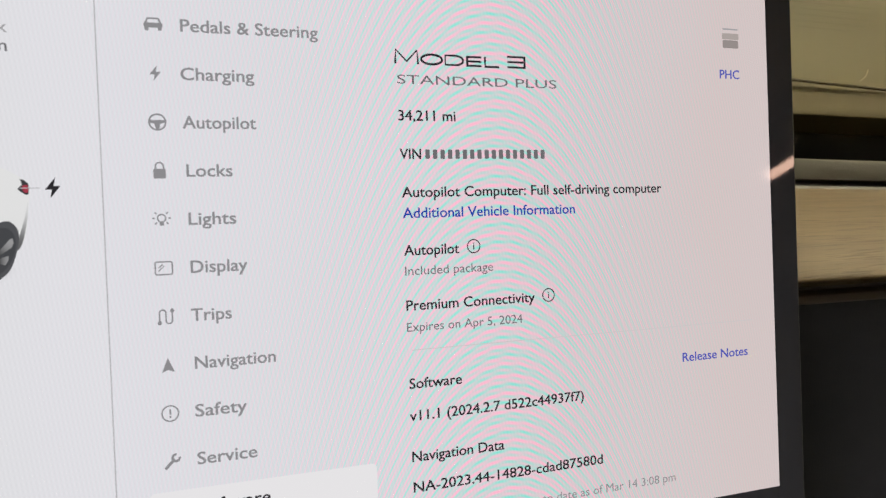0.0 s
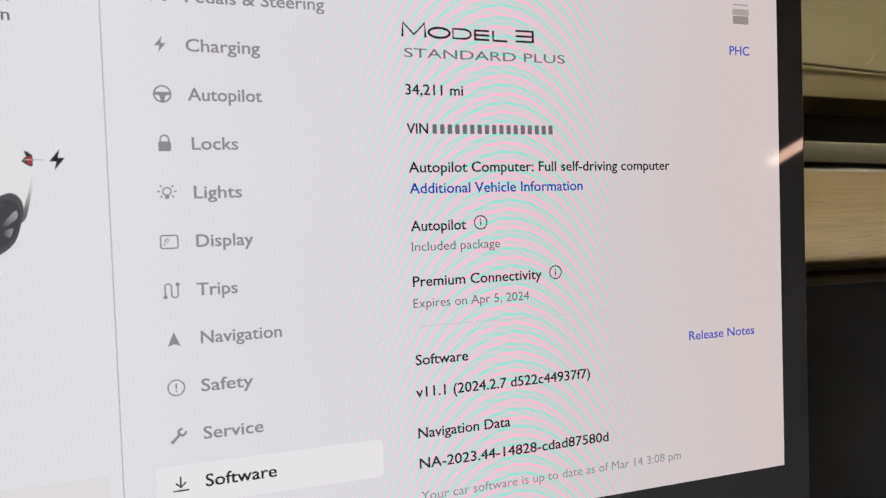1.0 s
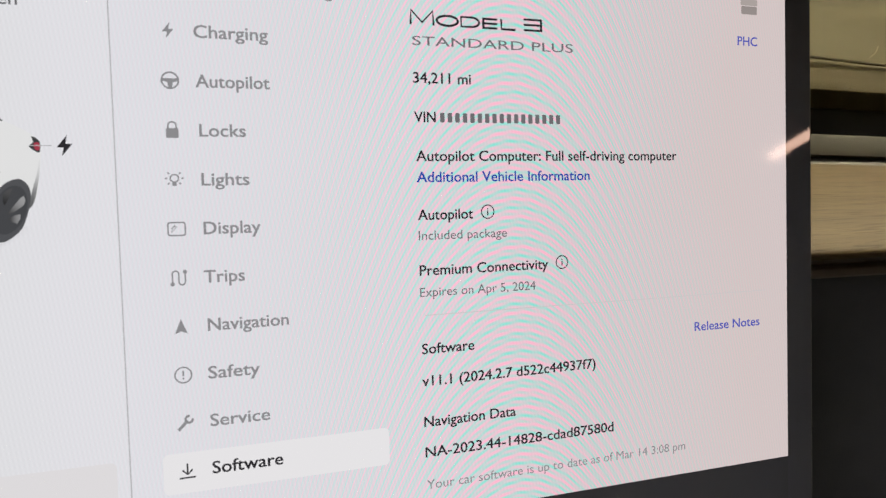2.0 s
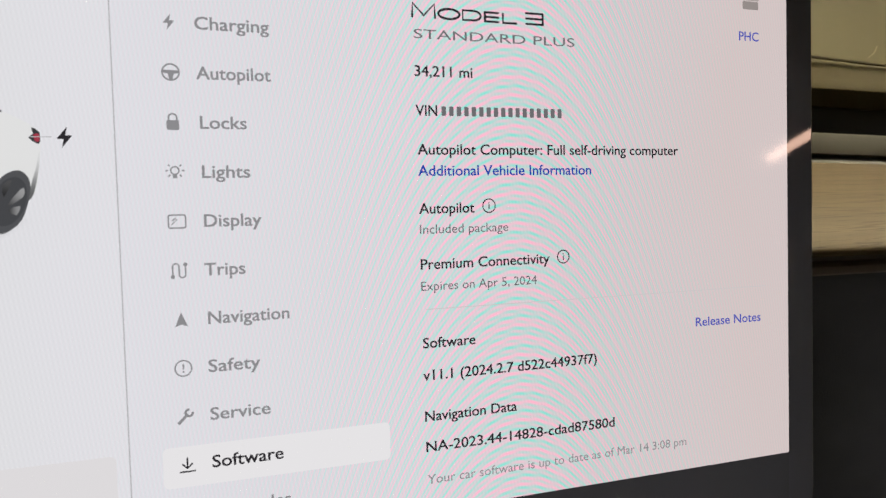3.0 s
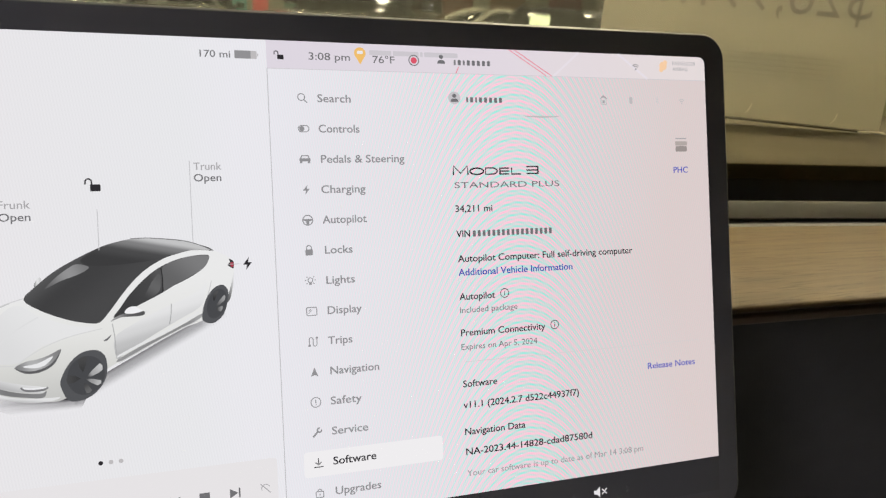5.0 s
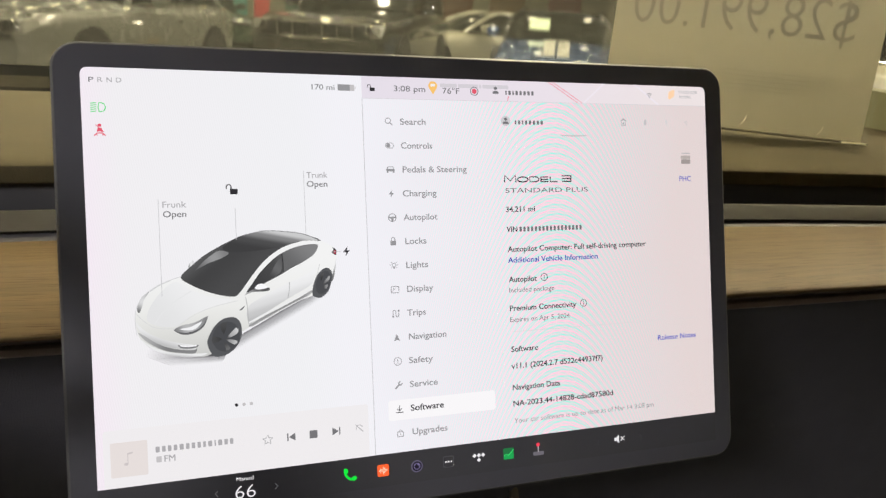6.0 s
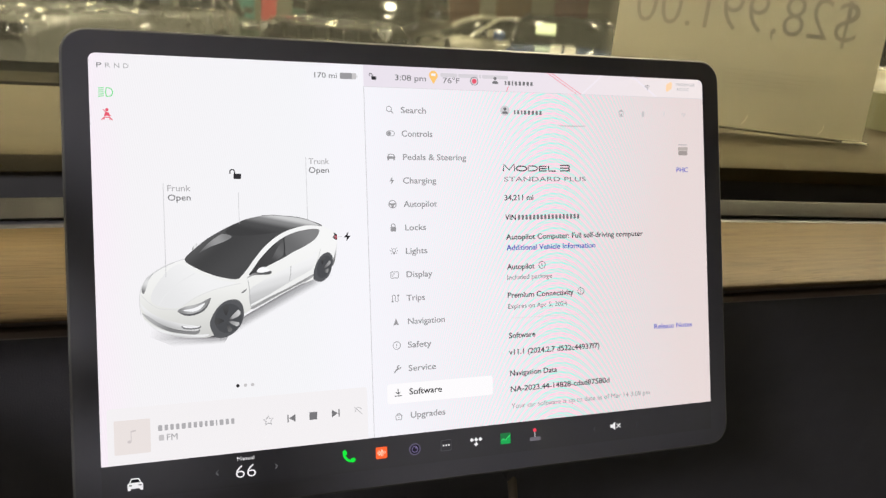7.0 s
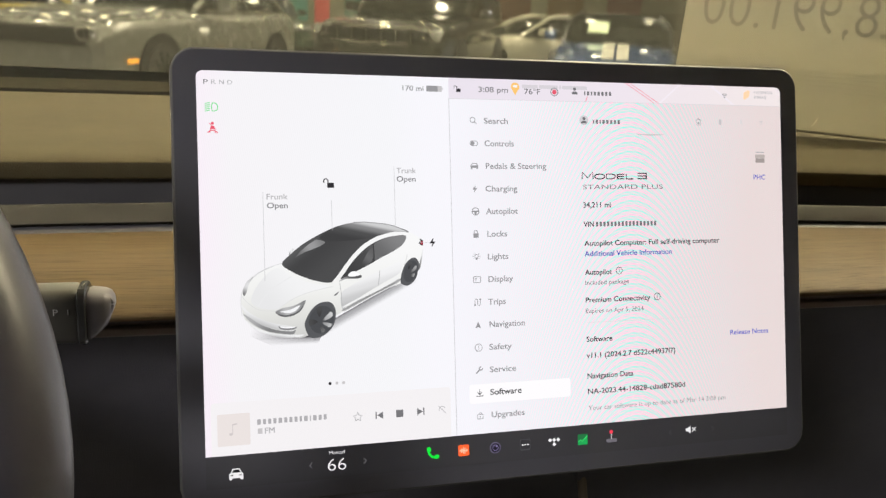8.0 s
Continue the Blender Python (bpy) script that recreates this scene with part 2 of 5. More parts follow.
def part(name, bm, material, parent=None, label="", smooth=True, matrix=None):
    """Links a bmesh as ONE mesh object under a thing or a part."""
    mesh = bpy.data.meshes.new(name)
    bmesh.ops.recalc_face_normals(bm, faces=bm.faces)
    if smooth:
        for f in bm.faces:
            f.smooth = True
        for e in bm.edges:
            if len(e.link_faces) == 2 and e.calc_face_angle(0) > 0.6:
                e.smooth = False
    bm.to_mesh(mesh)
    bm.free()
    mesh.materials.append(material)
    ob = new(name, mesh)
    if parent:
        ob.parent = parent
    if matrix is not None:
        ob.matrix_basis = matrix
    return tagged(ob, label)


def extrude_profile(points, x0, x1, steps=1):
    """A closed (y, z) outline drawn out along x."""
    bm = bmesh.new()
    rings = [[bm.verts.new((x0 + (x1 - x0) * i / steps, y, z)) for y, z in points] for i in range(steps + 1)]
    n = len(points)
    for a, b in zip(rings, rings[1:]):
        for i in range(n):
            bm.faces.new((a[i], a[(i + 1) % n], b[(i + 1) % n], b[i]))
    bm.faces.new(rings[0])
    bm.faces.new(rings[-1][::-1])
    return bm


def smooth_line(points, steps=6, closed=False):
    """A soft curve through a few points."""
    n, out = len(points), []
    get = (lambda i: points[i % n]) if closed else (lambda i: points[min(max(i, 0), n - 1)])
    for i in range(n if closed else n - 1):
        p0, p1, p2, p3 = (Vector(get(i + k)) for k in (-1, 0, 1, 2))
        for s in range(steps):
            t = s / steps
            out.append(0.5 * (2 * p1 + (p2 - p0) * t + (2 * p0 - 5 * p1 + 4 * p2 - p3) * t * t + (3 * p1 - p0 - 3 * p2 + p3) * t ** 3))
    if not closed:
        out.append(Vector(points[-1]))
    return out


def box(x0, x1, y0, y1, z0, z1, bevel=0.0, segments=2):
    bm = bmesh.new()
    bmesh.ops.create_cube(bm, size=1)
    bmesh.ops.scale(bm, verts=bm.verts, vec=(x1 - x0, y1 - y0, z1 - z0))
    bmesh.ops.translate(bm, verts=bm.verts, vec=((x0 + x1) / 2, (y0 + y1) / 2, (z0 + z1) / 2))
    if bevel:
        bmesh.ops.bevel(bm, geom=bm.edges[:], offset=bevel, segments=segments, affect="EDGES", profile=0.6)
    return bm


def tube(points, radius, sides=12, caps=True):
    """A round bar along points; radius may be a list."""
    bm = bmesh.new()
    pts = [Vector(p) for p in points]
    radii = radius if isinstance(radius, (list, tuple)) else [radius] * len(pts)
    rings = []
    for i, p in enumerate(pts):
        d = (pts[min(i + 1, len(pts) - 1)] - pts[max(i - 1, 0)]).normalized()
        q = d.to_track_quat("Z", "Y")
        rings.append([bm.verts.new(p + q @ Vector((radii[i] * math.cos(a), radii[i] * math.sin(a), 0))) for a in (2 * math.pi * k / sides for k in range(sides))])
    for a, b in zip(rings, rings[1:]):
        for k in range(sides):
            bm.faces.new((a[k], a[(k + 1) % sides], b[(k + 1) % sides], b[k]))
    if caps:
        bm.faces.new(rings[0][::-1])
        bm.faces.new(rings[-1])
    return bm


def text_mesh(words, weight=0.0):
    """Flat letters as mesh data, and their width, at size 1."""
    curve = bpy.data.curves.new("letters", "FONT")
    curve.body, curve.size, curve.offset, curve.resolution_u = words, 1.0, weight, 3
    carrier = new("letters", curve)
    graph = bpy.context.evaluated_depsgraph_get()
    graph.update()
    mesh = bpy.data.meshes.new_from_object(carrier.evaluated_get(graph))
    bpy.data.objects.remove(carrier)
    bpy.data.curves.remove(curve)
    xs = [v.co.x for v in mesh.vertices]
    return mesh, min(xs), max(xs)

# ---- the cabin: dashboard, windshield and plain closing walls ----
HALF = 0.74

dashboard = thing("dashboard", "dark dashboard with pale wood strip and full-width air vent", "dashboard")


def swept(points, bow=0.11, steps=36):
    """A closed (y, z) outline drawn across the cabin; both ends wrap towards the seats, and the foot of the wood rises a little there."""
    bm = extrude_profile([tuple(q) for q in points], -HALF, HALF, steps)
    for v in bm.verts:
        rise = min(max((0.884 - v.co.z) / 0.018, 0.0), 1.0) * 0.055
        if v.co.z < 0.80:
            rise *= max(0.0, 1 - (0.80 - v.co.z) / 0.2)
        v.co.y -= bow * v.co.x ** 2
        v.co.z += rise * v.co.x ** 2
    return bm


pad = smooth_line([(0.1570, 0.9112), (0.1556, 0.9125), (0.1550, 0.9215), (0.1566, 0.9240), (0.1640, 0.9262), (0.178, 0.9277), (0.215, 0.9296), (0.27, 0.9306), (0.40, 0.9315), (0.49, 0.9312), (0.512, 0.926)], 6)
part("top_pad", swept(pad + [(0.512, 0.905), (0.24, 0.905), (0.22, 0.9108), (0.162, 0.9108)]), DASH_PAD, dashboard, "soft grey-beige top pad")
rear = smooth_line([(0.556, 0.912), (0.557, 0.9255), (0.565, 0.9285), (0.61, 0.9300), (0.652, 0.9305), (0.658, 0.927)], 5)
part("rear_pad", swept(rear + [(0.658, 0.905), (0.556, 0.905)]), DASH_REAR, dashboard, "dark pad under the windshield")
part("defrost_channel", swept([(0.5125, 0.915), (0.5555, 0.915), (0.5555, 0.905), (0.5125, 0.905)]), SLOT_BLACK, dashboard, "black defrost channel")
part("vent_channel", swept([(0.180, 0.9105), (0.180, 0.876), (0.1340, 0.876), (0.1340, 0.8845), (0.1440, 0.8870), (0.1585, 0.8820), (0.1600, 0.9105)]), SLOT_BLACK, dashboard, "black air vent slot")
part("vent_ledge", swept([(0.1318, 0.8852), (0.1300, 0.8870), (0.1372, 0.8962), (0.1395, 0.8978), (0.1445, 0.8968), (0.1330, 0.8880), (0.1335, 0.8852)]), LEDGE, dashboard, "satin grey ledge below the vent")
wood = smooth_line([(0.1215, 0.8825), (0.110, 0.8838), (0.085, 0.8842), (0.058, 0.8832), (0.034, 0.8795), (0.016, 0.8742), (0.0060, 0.8690), (0.0050, 0.8655), (0.008, 0.8635)], 6)
part("wood_trim", swept(wood + [(0.03, 0.863), (0.1215, 0.869)]), WOOD, dashboard, "open-pored pale wood trim")
part("trim_gap", swept([(0.1335, 0.8848), (0.1335, 0.870), (0.1220, 0.870), (0.1220, 0.8800)]), SLOT_BLACK, dashboard, "black joint above the wood")
part("trim_reveal", swept([(0.0100, 0.8632), (0.0290, 0.8525), (0.06, 0.8525), (0.06, 0.8612), (0.028, 0.8620)]), SHADOW_GAP, dashboard, "dark brown reveal below the wood")
part("trim_lip", swept([(0.0288, 0.8520), (0.0262, 0.8508), (0.0252, 0.8478), (0.0270, 0.8462), (0.05, 0.8462), (0.05, 0.8520)]), LIP, dashboard, "thin satin lip")
low = smooth_line([(0.0285, 0.8455), (0.036, 0.836), (0.050, 0.80), (0.066, 0.74), (0.085, 0.66), (0.12, 0.56), (0.16, 0.45), (0.18, 0.35)], 5)
part("lower_panel", swept(low + [(0.60, 0.35), (0.60, 0.84), (0.20, 0.8455)]), LOWER, dashboard, "matt black lower dash")

console = thing("centre_console", "matt black centre console below the touchscreen", "console")
part("console_body", box(-0.14, 0.14, -1.0, 0.10, 0.20, 0.52, 0.02, 3), LOWER, console)
part("console_lid", box(-0.13, 0.13, -0.95, 0.05, 0.522, 0.535, 0.004), BEZEL, console)

cable = thing("charging_cable", "pale beige charging cable hanging in front of the lower dash", "cable")
part("cord", tube(smooth_line([(0.0885, 0.030, 0.722), (0.0895, 0.022, 0.70), (0.095, 0.012, 0.66), (0.10, 0.005, 0.60), (0.10, -0.02, 0.54)], 6), 0.0034, 10), CABLE, cable)
part("clip", box(0.0835, 0.0935, 0.026, 0.066, 0.717, 0.729, 0.002), LOWER, cable)

windshield = part("windshield", box(-HALF, HALF, -0.0025, 0.0025, 0, 1.0), WINDSHIELD, smooth=False)
windshield.matrix_world = pose(0, 0.785, 0.9315, 61, 0, 0)
windshield.visible_shadow = False
tagged(windshield, "clear sloping car windshield above the dashboard", "windshield", kind="structure")
cowl = part("cowl", extrude_profile([(0.700, 0.86), (0.660, 0.88), (0.660, 0.9265), (0.70, 0.9275), (0.755, 0.9295), (0.785, 0.9305), (0.81, 0.915), (0.81, 0.86)], -HALF, HALF), surface("cowl_black", (0.010, 0.010, 0.009), 0.95, vary=0.1, spec=0.0))
tagged(cowl, "black cowl strip at the foot of the windshield", "trim", kind="structure")
bonnet = part("bonnet", extrude_profile([tuple(p) for p in smooth_line([(0.815, 0.898), (1.0, 0.855), (1.35, 0.78), (1.6, 0.66)], 5)] + [(1.6, 0.3), (0.815, 0.3)], -0.8, 0.8), surface("bonnet_paint", (0.135, 0.132, 0.085), 0.4, vary=0.08, spec=0.3))
tagged(bonnet, "closed front of the car beyond the windshield", "car body", kind="structure")
# left wall kept low so the added fill lamp reaches the lower dash
for name, b, words in (
        ("wall_left", box(-HALF - 0.06, -HALF, -1.75, 0.81, 0.22, 0.74), "plain door lining, unseen, cut low to let fill light in"),
                ("floor", box(-HALF, HALF, -1.75, 0.81, 0.16, 0.22), "plain dark cabin floor"),
        ("ceiling", box(-0.56, 0.56, -0.34, -0.12, 1.38, 1.42), "plain roof header above the windshield")):
    tagged(part(name, b, LINING, smooth=False), words, "cabin lining", kind="structure")

tagged(part("wall_right", box(HALF, HALF + 0.06, -1.75, 0.81, 0.22, 0.98), DOOR_TRIM, smooth=False), "plain olive door lining below the side window", "cabin lining", kind="structure")
tagged(part("wall_rear", box(-HALF, HALF, -1.81, -1.75, 0.22, 0.98), SEAT_CLOTH, smooth=False), "plain black rear wall of the cabin", "cabin lining", kind="structure")
roof_pane = part("roof_window", box(-0.56, 0.56, -1.75, -0.345, 1.395, 1.405), thin_glass("roof_glass", (0.12, 0.12, 0.125, 1)), smooth=False)
tagged(roof_pane, "tinted glass roof pane of the cabin", "window", kind="structure")

# ---- the touchscreen ----
SCREEN = pose(-0.16585, 0.0, 1.0, -18.0, -0.728, -0.431)    # its display's upper left corner; x along it, z up it
W, H, DOCK = 331.7, 191.0, 207.3


def rounded(x0, x1, z0, z1, r, corners="tl tr br bl", steps=8):
    """A rectangle's outline with some corners rounded; millimetres."""
    out = []
    for key, cx, cz, a0 in (("tr", x1 - r, z1 - r, 0), ("tl", x0 + r, z1 - r, 90), ("bl", x0 + r, z0 + r, 180), ("br", x1 - r, z0 + r, 270)):
        if key in corners.split():
            out += [(cx + r * math.cos(radians(a0 + 90 * s / steps)), cz + r * math.sin(radians(a0 + 90 * s / steps))) for s in range(steps + 1)]
        else:
            out.append((x1 if "r" in key else x0, z1 if "t" in key else z0))
    return out


class Sketch:
    """Flat shapes in one layer of the display's picture; millimetres from its upper left corner."""

    def __init__(self, layer):
        self.bm, self.y = bmesh.new(), -0.0001 * layer

    def poly(self, pts):
        self.bm.faces.new([self.bm.verts.new((x / 1000, self.y, z / 1000)) for x, z in pts])
        return self

    def soft(self, pts, steps=5):
        return self.poly([tuple(p) for p in smooth_line(pts, steps, True)])

    def rect(self, x0, x1, z0, z1, r=0.0, corners="tl tr br bl"):
        return self.poly(rounded(x0, x1, z0, z1, r, corners) if r else [(x0, z0), (x1, z0), (x1, z1), (x0, z1)])

    def disc(self, x, z, rx, rz=None, n=28, turn=0.0):
        rz = rz or rx
        c, s = math.cos(radians(turn)), math.sin(radians(turn))
        pts = [(rx * math.cos(2 * math.pi * k / n), rz * math.sin(2 * math.pi * k / n)) for k in range(n)]
        return self.poly([(x + a * c - b * s, z + a * s + b * c) for a, b in pts])

    def stroke(self, pts, width, closed=False):
        pts = [Vector(p) for p in pts]
        n, sides = len(pts), []
        for i, p in enumerate(pts):
            a = pts[(i - 1) % n] if closed or i else p
            b = pts[(i + 1) % n] if closed or i < n - 1 else p
            d = (b - a).normalized()
            o = Vector((-d.y, d.x)) * width / 2
            sides.append([self.bm.verts.new((q.x / 1000, self.y, q.y / 1000)) for q in (p + o, p - o)])
        for i in range(n if closed else n - 1):
            a, b = sides[i], sides[(i + 1) % n]
            self.bm.faces.new((a[0], a[1], b[1], b[0]))
        return self

    def ring(self, x, z, r, width, a0=0, a1=360, n=32):
        full = a1 - a0 >= 360
        pts = [(x + r * math.cos(radians(a0 + (a1 - a0) * k / n)), z + r * math.sin(radians(a0 + (a1 - a0) * k / n))) for k in range(n if full else n + 1)]
        return self.stroke(pts, width, full)

    def done(self, name, material, parent, label=""):
        return part(name, self.bm, material, parent, label, smooth=False)


touchscreen = thing("touchscreen", "wide touchscreen with black bezel showing a white settings page", "screen", SCREEN)
# housing: a rounded slab, thinner towards its edge behind
bm = bmesh.new()
OUT = (-12.8, 344.4, -218.0, 12.3)
layers = []
for y, inset, r in ((0.0004, 1.6, 11.0), (0.0014, 0.5, 12.2), (0.0040, 0.0, 12.8), (0.0085, 0.0, 12.8), (0.0125, 1.4, 12.5), (0.0170, 8.0, 10.0), (0.0210, 22.0, 8.0)):
    layers.append([bm.verts.new((x / 1000, y, z / 1000)) for x, z in rounded(OUT[0] + inset, OUT[1] - inset, OUT[2] + inset, OUT[3] - inset, r)])
for a, b in zip(layers, layers[1:]):
    for i in range(len(a)):
        bm.faces.new((a[i], a[(i + 1) % len(a)], b[(i + 1) % len(a)], b[i]))
bm.faces.new(layers[0]), bm.faces.new(layers[-1][::-1])
part("housing", bm, HOUSING, touchscreen, "soft black housing with rounded corners")
face = Sketch(0).rect(OUT[0] + 2.0, OUT[1] - 2.0, OUT[2] + 2.0, OUT[3] - 2.0, 10.6)
part("bezel", face.bm, BEZEL, touchscreen, "glossy black glass bezel", smooth=False, matrix=pose(0, 0.0002, 0))
arm = extrude_profile([(0.020, -0.070), (0.075, -0.085), (0.090, -0.110), (0.090, -0.150), (0.020, -0.150)], 0.115, 0.217)
part("mount_arm", arm, LOWER, touchscreen, "black mount behind the screen")

DOCK_BLACK, _, dock_glass = nodes_of("display_dock_black")
dock_glass.inputs["Base Color"].default_value, dock_glass.inputs["Roughness"].default_value = (0.070, 0.070, 0.078, 1), 0.03
dock_glass.inputs["Emission Color"].default_value, dock_glass.inputs["Emission Strength"].default_value = lin(13, 13, 17), GLOW
display = Sketch(2).rect(0, W, -DOCK, 0, 3.2, "tl tr").done("display", DOCK_BLACK, touchscreen, "lit display, black dock along its foot")

INK = lit("ink_dark", 46, 44, 48)
INK_GREY = lit("ink_grey", 146, 145, 148)
INK_MID = lit("ink_mid", 114, 113, 116)
INK_PALE = lit("ink_pale", 168, 166, 169)
INK_FADED = lit("ink_faded", 190, 187, 189)
INK_BLUE = lit("ink_blue", 46, 76, 172)
INK_LILAC = lit("ink_lilac", 88, 94, 186)
HAIRLINE = lit("hairline", 188, 187, 190)
LIT_WHITE = lit("lit_white", 235, 233, 235)
DOCK_WHITE = lit("dock_white", 228, 226, 228)
DOCK_DIM = lit("dock_dim", 105, 105, 108)
GREEN = lit("signal_green", 88, 212, 120)
RED = lit("signal_red", 220, 88, 108)
PHONE_GREEN = lit("phone_green", 20, 220, 60)
ORANGE = lit("icon_orange", 250, 98, 48)
PIN = lit("pin_orange", 240, 190, 110)
AIRBAG = lit("airbag_orange", 246, 205, 165)
MAP_RED = lit("map_red", 232, 120, 140)

# pink drift painted in for the display's tint at slanting view angles
PANEL_LEFT = lit_panel("panel_left", [(0.0, (235, 226, 234)), (0.12, (232, 230, 233)), (0.75, (232, 232, 235)), (1.0, (234, 233, 238))], size=0.128)
PANEL_RIGHT = lit_panel("panel_right", [(0.0, (233, 232, 238)), (0.3, (228, 225, 230)), (0.65, (219, 212, 215)), (1.0, (220, 206, 205))], size=0.2035, low=0.128)
PANEL_MAP = lit_panel("panel_map", [(0.0, (222, 215, 225)), (0.5, (226, 217, 225)), (1.0, (229, 219, 219))], size=0.2035, low=0.128)
CHOSEN = lit("panel_chosen_row", 240, 238, 240)

moire_bands(PANEL_RIGHT), moire_bands(PANEL_LEFT)

DIV = 127.9
Sketch(3).rect(0, DIV, -H, 0, 3.2, "tl").done("car_panel", PANEL_LEFT, display, "pale panel with the car's picture")
Sketch(3).rect(DIV, W, -H, -11.0).done("settings_panel", PANEL_RIGHT, display, "light grey settings page")
Sketch(3).rect(DIV, W, -11.0, 0, 3.2, "tr").done("status_bar", PANEL_MAP, display, "pale map strip with status icons")
Sketch(4).rect(DIV - 0.15, DIV + 0.15, -H, -11.0).done("divider", HAIRLINE, display)
Sketch(4).rect(DIV, W, -11.25, -11.0).done("bar_edge", lit("bar_edge_grey", 206, 202, 207), display)
Sketch(4).rect(135.4, 193.5, -174.6, -164.3, 1.4).done("highlight", CHOSEN, display, "white highlighted row")
Sketch(4).rect(205, 322.5, -134.25, -134.0).done("divider", lit("faint_line", 212, 206, 207), display)
Sketch(4).rect(3.0, DIV - 3, -H, -164.6, 1.5, "tl tr").done("media_panel", lit("media_white", 231, 228, 230), display)


def words(text, x0, x1, base, material, layer=6, bold=0.058, stretch=None, weight=0.0, cap=None):
    """A line of writing from x0 to x1 on its base line, thickened by a hair; cap: the height of its capitals; millimetres."""
    mesh, lo, hi = text_mesh(text, weight)
    k = (x1 - x0) / (hi - lo) / 1000
    up = cap / 682 if cap else stretch * k if stretch else k
    loops = [[mesh.loops[i].vertex_index for i in p.loop_indices] for p in mesh.polygons]
    points = [(x0 / 1000 + (v.co.x - lo) * k, base / 1000 + v.co.y * up) for v in mesh.vertices]
    bpy.data.meshes.remove(mesh)
    verts, faces = [], []
    shifts = [(0, 0)] if not bold else [(-bold, -bold * 0.6), (bold, -bold * 0.6), (-bold, bold * 0.6), (bold, bold * 0.6)]
    for j, (dx, dz) in enumerate(shifts):
        first = len(verts)
        verts += [(x + dx / 1000, -0.0001 * (layer + 0.04 * j), z + dz / 1000) for x, z in points]
        faces += [[first + i for i in f] for f in loops]
    thick = bpy.data.meshes.new("writing")
    thick.from_pydata(verts, [], faces)
    thick.materials.append(material)
    ob = new("writing", thick)
    ob.parent = display
    return ob


def bars(widths, x0, x1, z0, z1, material, layer=6, name="writing_bar"):
    """A line of writing that stays unread: plain bars."""
    k, x = (x1 - x0) / sum(w + 0.35 for w in widths), x0
    for w in widths:
        Sketch(layer).rect(x, x + w * k, z0, z1, min(w * k, z1 - z0) * 0.25).done(name, material, display)
        x += (w + 0.35) * k


# the list of settings: icon and word, row by row
ROW = [-22.7 - 12.185 * k for k in range(14)]
LIST = ["Search", "Controls", "Pedals & Steering", "Charging", "Autopilot", "Locks", "Lights", "Display", "Trips", "Navigation", "Safety", "Service", "Software", "Upgrades"]
RIGHT = [160.5, 163.6, 182.0, 165.0, 165.0, 158.6, 159.0, 161.3, 156.9, 167.5, 159.7, 161.8, 164.7, 166.2]
for label, end, z in zip(LIST, RIGHT, ROW):
    words(label, 147.5 if label[0] in "PLDNU" else 147.1, end, z - 1.5, INK if label == "Software" else INK_GREY, bold=0.07, cap=3.08)
IX = 141.1


def icon(z, material=INK_GREY, layer=6):
    return Sketch(layer), IX, z, material


s, x, z, m = icon(ROW[0])
s.ring(x - 0.4, z + 0.4, 1.35, 0.38).stroke([(x + 0.6, z - 0.6), (x + 1.9, z - 1.9)], 0.42).done("search_icon", m, display)
s, x, z, m = icon(ROW[1])
s.stroke(rounded(x - 2.1, x + 2.1, z - 1.25, z + 1.25, 1.24), 0.35, True).disc(x - 0.7, z, 1.05).done("switch_icon", m, display)
s, x, z, m = icon(ROW[2])
s.poly([(x - 2.0, z + 0.3), (x - 1.4, z + 1.6), (x + 1.4, z + 1.6), (x + 2.0, z + 0.3), (x + 1.5, z + 0.3), (x + 1.1, z + 1.2), (x - 1.1, z + 1.2), (x - 1.5, z + 0.3)])
s.rect(x - 2.2, x + 2.2, z - 0.9, z + 0.35, 0.4).rect(x - 2.0, x - 1.1, z - 1.6, z - 0.8).rect(x + 1.1, x + 2.0, z - 1.6, z - 0.8).done("car_icon", m, display)


def bolt(s, x, z, k):
    return s.poly([(x + 0.5 * k, z + 2.0 * k), (x - 1.35 * k, z - 0.35 * k), (x - 0.15 * k, z - 0.35 * k), (x - 0.5 * k, z - 2.0 * k), (x + 1.35 * k, z + 0.35 * k), (x + 0.15 * k, z + 0.35 * k)])


s, x, z, m = icon(ROW[3])
bolt(s, x, z, 1.0).done("bolt_icon", m, display)
s, x, z, m = icon(ROW[4])
s.ring(x, z, 1.95, 0.42).poly([(x - 1.8, z + 0.5), (x + 1.8, z + 0.5), (x + 1.7, z - 0.2), (x + 0.7, z - 0.4), (x + 0.4, z - 1.8), (x - 0.4, z - 1.8), (x - 0.7, z - 0.4), (x - 1.7, z - 0.2)]).done("wheel_icon", m, display)
s, x, z, m = icon(ROW[5])
s.rect(x - 1.45, x + 1.45, z - 1.9, z + 0.5, 0.3).stroke([(x - 0.95, z + 0.4), (x - 0.95, z + 1.1)], 0.4).stroke([(x + 0.95, z + 0.4), (x + 0.95, z + 1.1)], 0.4).ring(x, z + 1.1, 0.95, 0.4, 0, 180, 12).done("lock_icon", m, display)
s, x, z, m = icon(ROW[6])
s.ring(x, z + 0.35, 0.95, 0.35).rect(x - 0.5, x + 0.5, z - 1.5, z - 0.7)
for a in (0, 45, 135, 180, 225, 315):
    c, q = math.cos(radians(a)), math.sin(radians(a))
    s.stroke([(x + 1.6 * c, z + 0.35 + 1.5 * q), (x + 2.2 * c, z + 0.35 + 2.1 * q)], 0.36)
s.done("lamp_icon", m, display)
s, x, z, m = icon(ROW[7])
